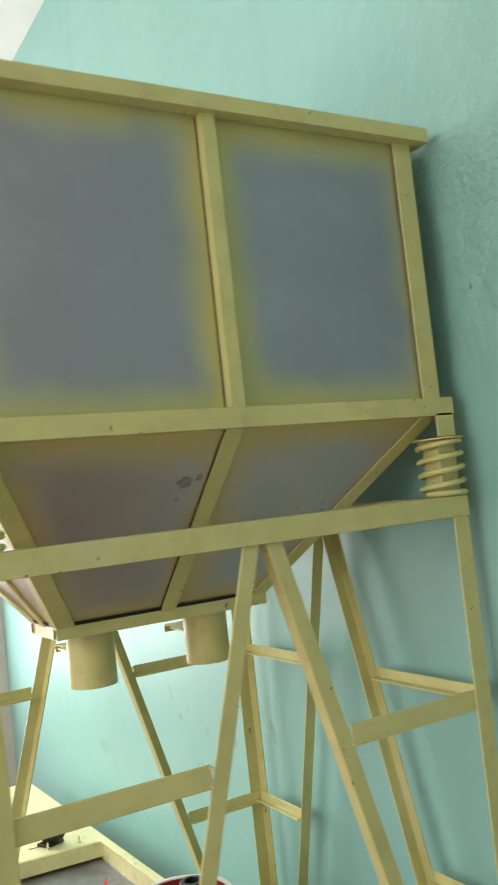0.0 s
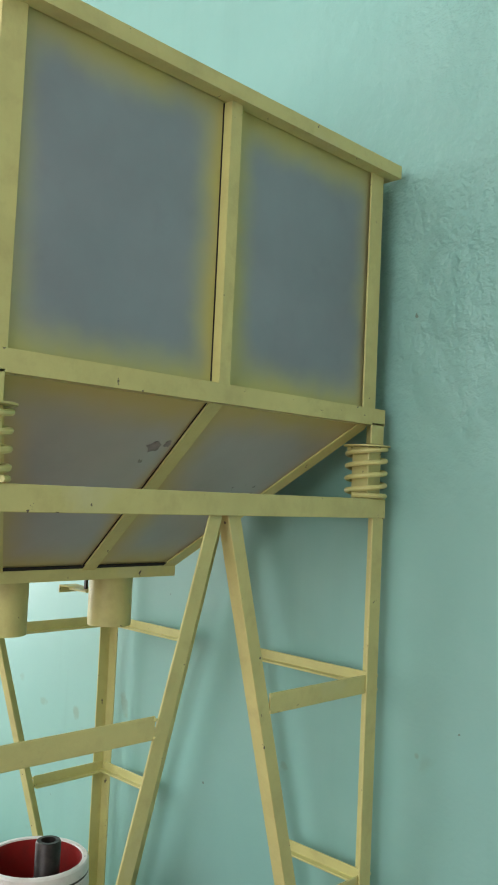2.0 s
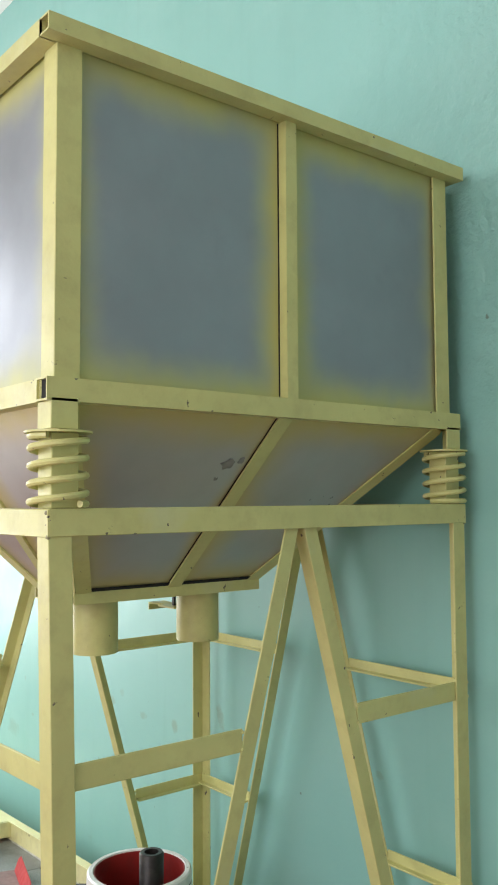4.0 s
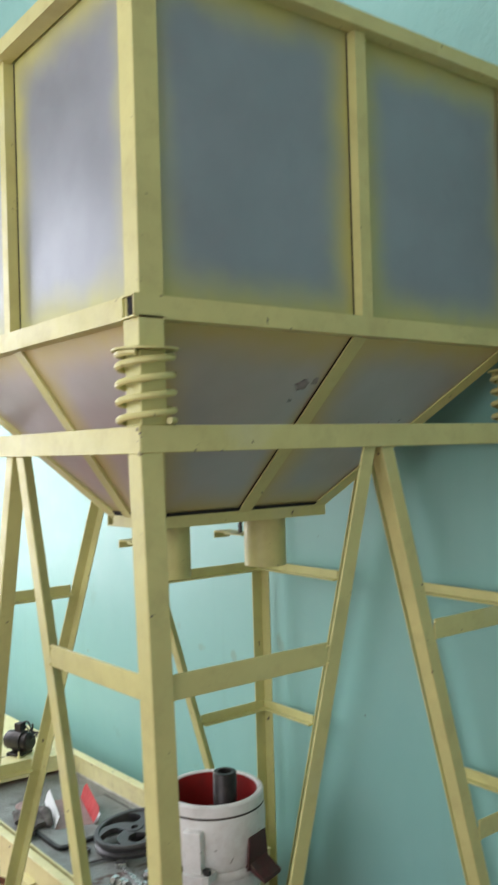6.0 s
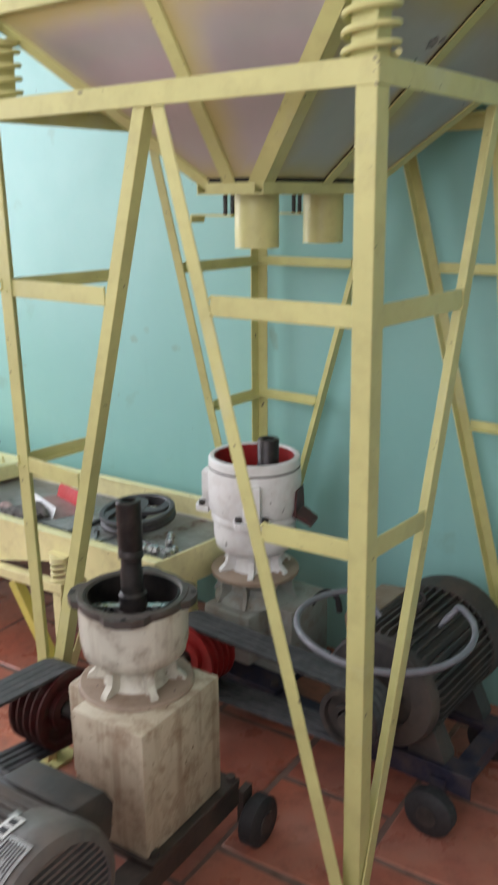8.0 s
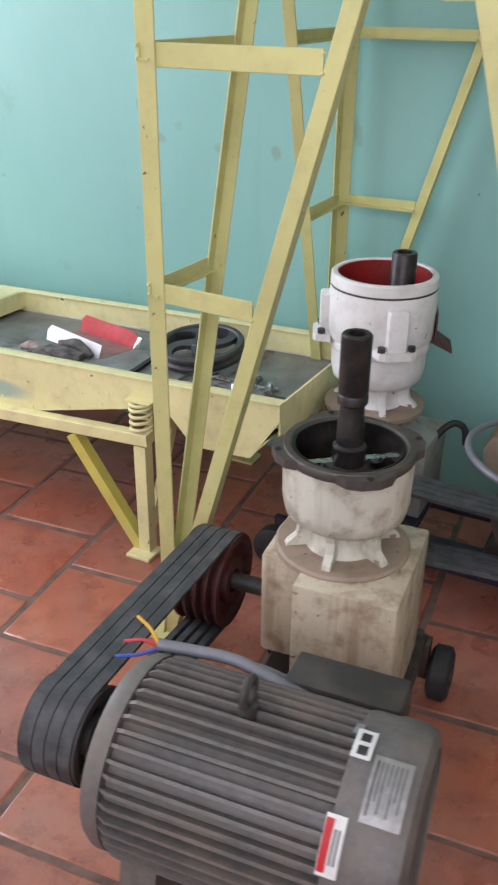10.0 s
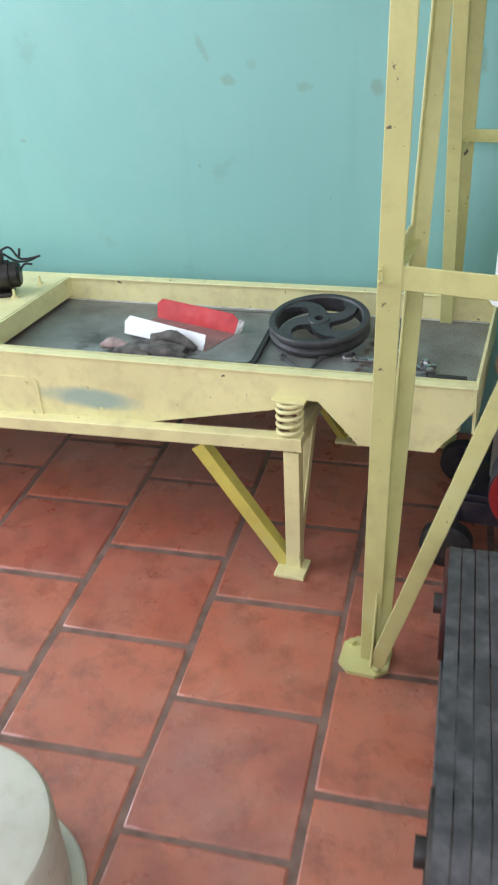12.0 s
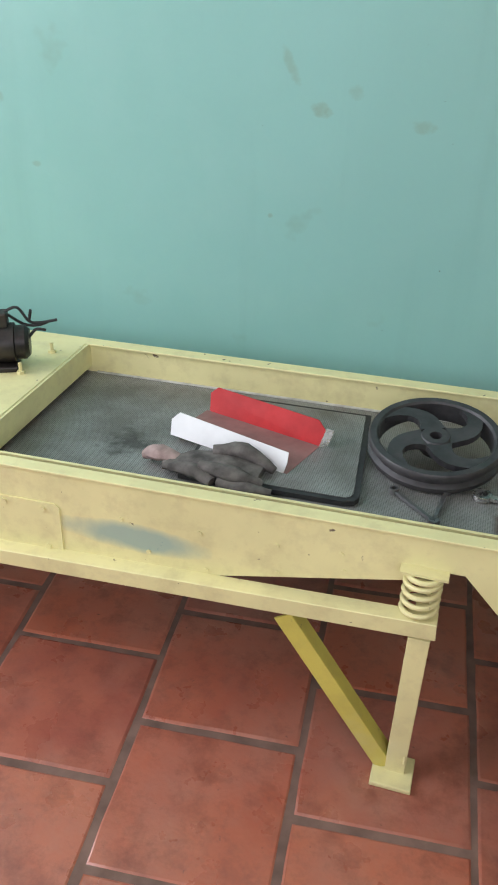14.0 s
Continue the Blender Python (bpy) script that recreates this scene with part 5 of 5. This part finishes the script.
def make_pan():
    t = thing("round_casing", (-0.172, -1.135, 0), "off-white round steel casing standing on its flange", "casing")
    c = (-0.172, -1.135, 0)
    part("body", lathe(bmesh.new(), [(0.178, 0.010), (0.184, 0.014), (0.184, 0.190), (0.178, 0.200), (0.166, 0.204), (0.0, 0.208)], c, "Z", 64), pan_paint, t, smooth=True)
    part("flange", lathe(bmesh.new(), [(0.170, 0.0), (0.205, 0.0), (0.208, 0.003), (0.208, 0.010), (0.204, 0.014), (0.170, 0.014)], c, "Z", 64, closed=True), pan_paint, t, smooth=True)


make_pan()

# ------------------------------------------------------------- things on the sieve deck
DECK = 0.446
wheel_grey = metal("grey_cast_wheel", (0.062, 0.060, 0.064), 0.42, 0.45, (0.105, 0.098, 0.100), 0.4)


def make_hand_wheel():
    t = thing("belt_wheel", (0.088, 0.222, DECK), "dark grey cast-iron belt wheel with four curved spokes", "wheel")
    tilt = pose(0.086, 0.222, DECK + 0.020, 8, 0, 0) @ pose(0, 0, 0, 0, 0, 20)
    prof = [(0.108, 0.0), (0.124, 0.0), (0.127, 0.004), (0.127, 0.012), (0.119, 0.018), (0.119, 0.024), (0.127, 0.030), (0.127, 0.038), (0.124, 0.042), (0.112, 0.042), (0.108, 0.038)]
    deck_part("rim", moved(lathe(bmesh.new(), prof, (0, 0, 0), "Z", 60, closed=True), tilt), wheel_grey, t, smooth=True)
    prof = [(0.012, 0.004), (0.026, 0.004), (0.030, 0.010), (0.030, 0.036), (0.026, 0.040), (0.012, 0.040)]
    deck_part("hub", moved(lathe(bmesh.new(), prof, (0, 0, 0), "Z", 32, closed=True), tilt), wheel_grey, t, smooth=True)
    for k in range(4):
        left, right = [], []
        for i in range(9):
            f = i / 8
            r = 0.024 + 0.088 * f
            a = 0.75 * f - 0.25 * math.sin(f * math.pi)
            w = 0.016 + 0.009 * (2 * f - 1) ** 2 + 0.006 * f
            c, s = math.cos(a), math.sin(a)
            left.append((r * c - w * s, r * s + w * c, 0.025))
            right.append((r * c + w * s, r * s - w * c, 0.025))
        bm = prism(bmesh.new(), left + right[::-1], (0, 0, 0), (0, 0, 0.013))
        deck_part("spoke", moved(bm, tilt @ pose(0, 0, 0, 0, 0, 90 * k)), wheel_grey, t)


make_hand_wheel()


def make_deck_items():
    # loose sieve panel
    bm = bmesh.new()
    pts = [(-0.360, 0.012), (-0.050, 0.012), (-0.032, 0.018), (-0.025, 0.034), (-0.055, 0.352), (-0.360, 0.352)]
    prism(bm, [(x, y, 0) for x, y in pts], (0, 0, DECK + 0.001), (0, 0, DECK + 0.011))
    panel = tagged(deck_part("sieve_panel", bm, rubber), "loose dark sieve panel lying on the deck", "panel")
    bm = bmesh.new()
    prism(bm, [(-0.352, 0.024, 0), (-0.052, 0.024, 0), (-0.041, 0.029, 0), (-0.037, 0.042, 0), (-0.066, 0.343, 0), (-0.352, 0.343, 0)], (0, 0, DECK + 0.011), (0, 0, DECK + 0.0125))
    deck_part("panel_face", bm, sieve, panel)
    # folded sheet channel, red inside, white outside
    z = DECK + 0.012
    white_sheet = plain("white_enamel_sheet", (0.78, 0.79, 0.80), 0.35, 0.08, 25.0)
    m = pose(-0.278, 0.168, z, 0, 0, -17)
    chan = thing("folded_channel", (-0.278, 0.168, z), "bent sheet channel, bright red inside, white outside", "sheet metal")
    deck_part("base", moved(box(bmesh.new(), (-0.135, -0.062, 0), (0.135, 0.062, 0.0015)), m), plain("dull_pink_sheet", (0.30, 0.15, 0.14), 0.45, 0.3, 18.0), chan)
    bm = prism(bmesh.new(), [(-0.128, 0.062, 0.0), (0.135, 0.062, 0.0), (0.140, 0.076, 0.030), (0.120, 0.082, 0.046), (-0.120, 0.082, 0.050), (-0.135, 0.076, 0.036)], (0, 0, 0), (0, 0.0015, 0))
    deck_part("red_flange", moved(bm, m), red_bright, chan, "bright red flange")
    bm = prism(bmesh.new(), [(-0.135, -0.062, 0.0), (0.128, -0.062, 0.0), (0.132, -0.056, 0.020), (0.130, -0.048, 0.038), (-0.122, -0.046, 0.046), (-0.138, -0.052, 0.030)], (0, -0.0015, 0), (0, 0, 0))
    deck_part("white_flange", moved(bm, m), white_sheet, chan, "white enamelled flange")
    bm = prism(bmesh.new(), [(0.134, 0.060, 0.0), (0.150, 0.068, 0.004), (0.156, 0.080, 0.034), (0.140, 0.078, 0.036)], (0, 0, 0), (0, 0.0012, 0))
    deck_part("torn_foil_end", moved(bm, m), chrome, chan)
    # work gloves, crumpled
    cloth = plain("dirty_glove_cloth", (0.150, 0.135, 0.125), 0.9, 0.7, 30.0)
    pink = plain("pink_grey_cuff", (0.42, 0.30, 0.28), 0.9, 0.4, 45.0)
    glove = thing("work_gloves", (-0.31, 0.045, DECK), "crumpled dirty grey work gloves with pinkish cuffs", "gloves")

    def lump(bm, line, radii, squash=0.55):
        pts = smooth_line(line, 6)
        n = len(pts)
        rings = []
        for i, p in enumerate(pts):
            f = i / (n - 1) * (len(radii) - 1)
            k = min(int(f), len(radii) - 2)
            r = radii[k] + (radii[k + 1] - radii[k]) * (f - k)
            d = (pts[min(i + 1, n - 1)] - pts[max(i - 1, 0)]).normalized()
            s = d.cross(Vector((0, 0, 1))).normalized()
            u = s.cross(d)
            rings.append([bm.verts.new(p + s * math.cos(a) * r + u * math.sin(a) * r * squash + Vector((0, 0, 0.004 * noise.noise(p * 60 + Vector((a, 0, 0)))))) for a in [2 * math.pi * q / 14 for q in range(14)]])
        for a, b in zip(rings, rings[1:]):
            for q in range(14):
                bm.faces.new((a[q], a[(q + 1) % 14], b[(q + 1) % 14], b[q]))
        bm.faces.new(rings[0])
        bm.faces.new(list(reversed(rings[-1])))
        return moved(bm, pose(-0.018, -0.042, 0))

    g = DECK
    deck_part("palm", lump(bmesh.new(), [(-0.380, 0.075, g + 0.014), (-0.320, 0.090, g + 0.022), (-0.250, 0.085, g + 0.026), (-0.190, 0.080, g + 0.020)], (0.016, 0.036, 0.042, 0.028), 0.36), cloth, glove, smooth=True)
    for line, rad in (([(-0.300, 0.060, g + 0.034), (-0.240, 0.050, g + 0.032), (-0.180, 0.052, g + 0.020)], (0.012, 0.017, 0.009)),
                      ([(-0.290, 0.110, g + 0.040), (-0.230, 0.115, g + 0.044), (-0.170, 0.100, g + 0.022)], (0.012, 0.018, 0.009)),
                      ([(-0.260, 0.040, g + 0.016), (-0.205, 0.034, g + 0.016), (-0.160, 0.040, g + 0.012)], (0.011, 0.014, 0.008)),
                      ([(-0.360, 0.060, g + 0.020), (-0.310, 0.050, g + 0.026), (-0.270, 0.036, g + 0.016)], (0.010, 0.016, 0.012))):
        deck_part("finger", lump(bmesh.new(), line, rad, 0.8), cloth, glove, smooth=True)
    deck_part("cuff", lump(bmesh.new(), [(-0.425, 0.105, g + 0.014), (-0.395, 0.100, g + 0.022), (-0.355, 0.092, g + 0.020)], (0.016, 0.022, 0.014), 0.6), pink, glove, smooth=True)
    # spanners
    def spanner(name, a, b, w, label, material):
        a, b = Vector((*a, 0)), Vector((*b, 0))
        d = (b - a)
        ln, ang = d.length, math.degrees(math.atan2(d.y, d.x))
        m = pose(a.x, a.y, DECK + 0.001, 0, 0, ang)
        t = thing(name, (a.x, a.y, DECK), label, "spanner", "tools on the sieve deck")
        deck_part("ring_end", moved(lathe(bmesh.new(), [(w * 0.62, 0.0), (w * 1.05, 0.0), (w * 1.10, 0.002), (w * 1.10, 0.009), (w * 1.05, 0.011), (w * 0.62, 0.011)], (0, 0, 0), "Z", 24, closed=True), m), material, t, smooth=True)
        bm = prism(bmesh.new(), [(w * 0.95, -w * 0.42, 0), (ln - w, -w * 0.36, 0), (ln - w, w * 0.36, 0), (w * 0.95, w * 0.42, 0)], (0, 0, 0.002), (0, 0, 0.008))
        deck_part("shank", moved(bm, m), material, t)
        pts = [(-0.2, 0.36), (0.25, 0.95), (1.0, 1.05), (1.5, 0.80), (1.45, 0.45), (0.75, 0.40), (0.75, -0.40), (1.45, -0.45), (1.5, -0.80), (1.0, -1.05), (0.25, -0.95), (-0.2, -0.36)]
        deck_part("open_end", moved(prism(bmesh.new(), [(ln - w + p * w, q * w, 0) for p, q in pts], (0, 0, 0.001), (0, 0, 0.010)), m), material, t)

    spanner("spanner", (0.184, 0.112), (0.385, 0.082), 0.0165, "bright combination spanner on the sieve deck", chrome)
    dull = metal("dull_tool_steel", (0.22, 0.22, 0.23), 0.35, 0.8, (0.10, 0.09, 0.08), 0.4, 60.0)
    spanner("spanner", (0.030, 0.083), (0.112, 0.002), 0.0085, "thin dull steel spanner on the sieve deck", dull)
    spanner("spanner", (0.122, 0.110), (0.108, 0.000), 0.0080, "thin dull steel spanner beside the belt wheel", dull)
    # a few bolts and sockets

    def stud(x, y, ang, ln, r, label, material):
        m = pose(x, y, DECK + r * 1.15, 0, 0, ang)
        t = thing("bolt", (x, y, DECK), label, "bolt", "loose bolts on the sieve deck")
        deck_part("shank", moved(lathe(bmesh.new(), [(0.0, 0.0), (r * 0.62, 0.0), (r * 0.62, ln), (0.0, ln)], (0, 0, 0), "X", 14), m), material, t, smooth=True)
        deck_part("head", moved(prism(bmesh.new(), [(0, r * 1.1 * math.cos(q), r * 1.1 * math.sin(q)) for q in [k * math.pi / 3 for k in range(6)]], (-r, 0, 0), (0.001, 0, 0)), m), material, t)
        for k in range(2):
            f = ln * (0.35 + 0.4 * k)
            deck_part("nut", moved(prism(bmesh.new(), [(0, r * math.cos(q), r * math.sin(q)) for q in [k2 * math.pi / 3 for k2 in range(6)]], (f, 0, 0), (f + r * 0.9, 0, 0)), m), material, t)

    stud(0.288, 0.160, -52, 0.058, 0.014, "bright steel bolt with two nuts", chrome)
    stud(0.300, 0.036, 15, 0.040, 0.014, "bright steel bolt with two nuts", chrome)
    stud(0.372, 0.082, -70, 0.046, 0.012, "bright steel bolt with two nuts", chrome)
    bar = box(bmesh.new(), (0.385, 0.020, DECK + 0.001), (0.470, 0.036, DECK + 0.016), 0.003)
    tagged(deck_part("steel_bar", bar, dark_iron), "short dark oily steel bar on the deck", "bar")


make_deck_items()


def make_small_motor():
    g = TZ + 0.014
    t = thing("small_motor", (-0.835, 0.225, g), "small black vibration motor with loose wires on the deck", "motor")
    m = pose(-0.835, 0.225, g, 0, 0, 25)
    prof = [(0.0, -0.060), (0.026, -0.060), (0.034, -0.052), (0.036, -0.046), (0.036, -0.014), (0.042, -0.012), (0.042, 0.030), (0.036, 0.032), (0.036, 0.052), (0.028, 0.060), (0.0, 0.060)]
    deck_part("body", moved(lathe(bmesh.new(), prof, (0, 0, 0.052), "X", 32), m), black_steel, t, smooth=True)
    deck_part("foot", moved(box(bmesh.new(), (-0.030, -0.042, 0.0), (0.034, 0.042, 0.012), 0.003), m), black_steel, t)
    deck_part("terminal_box", moved(box(bmesh.new(), (-0.012, -0.016, 0.088), (0.020, 0.018, 0.122), 0.004), m), black_steel, t)
    for line in ([(0.010, 0.0, 0.118), (0.040, 0.004, 0.128), (0.062, 0.006, 0.096), (0.085, 0.010, 0.090), (0.120, 0.012, 0.094)],
                 [(0.058, 0.000, 0.060), (0.075, 0.002, 0.078), (0.095, 0.006, 0.074)],
                 [(0.062, 0.006, 0.096), (0.066, 0.004, 0.112), (0.068, 0.000, 0.122)],
                 [(0.020, 0.010, 0.110), (0.050, 0.020, 0.084), (0.080, 0.022, 0.080), (0.105, 0.030, 0.086)]):
        deck_part("wire", moved(sweep(bmesh.new(), smooth_line(line), 0.0032, 8), m), rubber, t, smooth=True)


make_small_motor()


def make_paint_patch():
    # leftover cyan paint, modelled as a thin wavy patch on the gearbox
    cyan = plain("cyan_patch_paint", (0.22, 0.58, 0.55), 0.8, 0.3, 60.0)
    bm = bmesh.new()
    rows = []
    for i in range(9):
        row = []
        for j in range(7):
            u, v = i / 8, j / 6
            p = Vector((0.706 + 0.038 * u - 0.010 * v, -0.5975 - 0.0015 * math.sin(9 * u + 4 * v), 0.282 + 0.066 * v + 0.006 * math.sin(7 * u)))
            row.append(bm.verts.new(p))
        rows.append(row)
    for a, b in zip(rows, rows[1:]):
        for j in range(6):
            bm.faces.new((a[j], a[j + 1], b[j + 1], b[j]))
    bmesh.ops.solidify(bm, geom=bm.faces[:], thickness=0.0025)
    tagged(part("rag", bm, cyan, smooth=True), "small patch of leftover cyan paint on the gearbox side", "rag")


make_paint_patch()

# ------------------------------------------------------------- floor tiles
def make_tiles():
    """Square tiles laid in columns, every other one shifted by half; the grid stands a little askew to the wall."""
    w, l, h, c = 0.1555, 0.1505, 0.005, 0.007
    rnd = random.Random(5)

    def shape():
        # worn edges: each side wanders a little
        bm = bmesh.new()
        outer, inner = [], []
        for k in range(16):
            side, f = divmod(k, 4)
            f = f / 2 - 1
            x, y = ((f, -1), (1, f), (-f, 1), (-1, -f))[side]
            cut = 0.986 if k % 4 == 0 else 1.0 - rnd.uniform(0.0, 0.016)
            outer.append(bm.verts.new((x * w * cut, y * l * cut, -h)))
            inner.append(bm.verts.new((x * (w * cut - c), y * (l * cut - c), rnd.uniform(-0.0006, 0.0))))
        for k in range(16):
            bm.faces.new((outer[k], outer[(k + 1) % 16], inner[(k + 1) % 16], inner[k]))
        bm.faces.new(inner)
        return bm

    def finished(bm):
        me = bpy.data.meshes.new("tile")
        bm.to_mesh(me)
        bm.free()
        for p in me.polygons:
            p.use_smooth = len(p.vertices) == 4
        me.materials.append(tile_mat)
        return me

    kinds = [finished(shape()) for _ in range(6)]
    grid = pose(-0.041, -0.311, 0, 0, 0, 4.9)
    for i in range(-10, 14):
        for j in range(-13, 8):
            shift = 0.154 if i % 2 == 0 else -0.012
            at = grid @ pose(0.318 * (i + 0.5) + rnd.uniform(-0.003, 0.003), 0.308 * j + shift + rnd.uniform(-0.002, 0.002),
                             rnd.uniform(-0.0012, 0.0008), 0, 0, rnd.uniform(-0.5, 0.5))
            x, y, _ = at.translation
            if y > WALL_Y + 0.155 or y < FRONT_Y + 0.02 or x < LEFT_X + 0.02 or x > RIGHT_X - 0.02:
                continue
            me = rnd.choice(kinds)
            if y > WALL_Y - 0.175:
                # cut along the wall
                bm = shape()
                bmesh.ops.bisect_plane(bm, geom=bm.verts[:] + bm.edges[:] + bm.faces[:], plane_co=at.inverted() @ Vector((0, WALL_Y - 0.004, 0)),
                                       plane_no=at.to_3x3().inverted() @ Vector((0, 1, 0)), clear_outer=True)
                me = finished(bm)
            ob = new("tile", me)
            ob.matrix_basis = at
            ob.parent = floor


make_tiles()
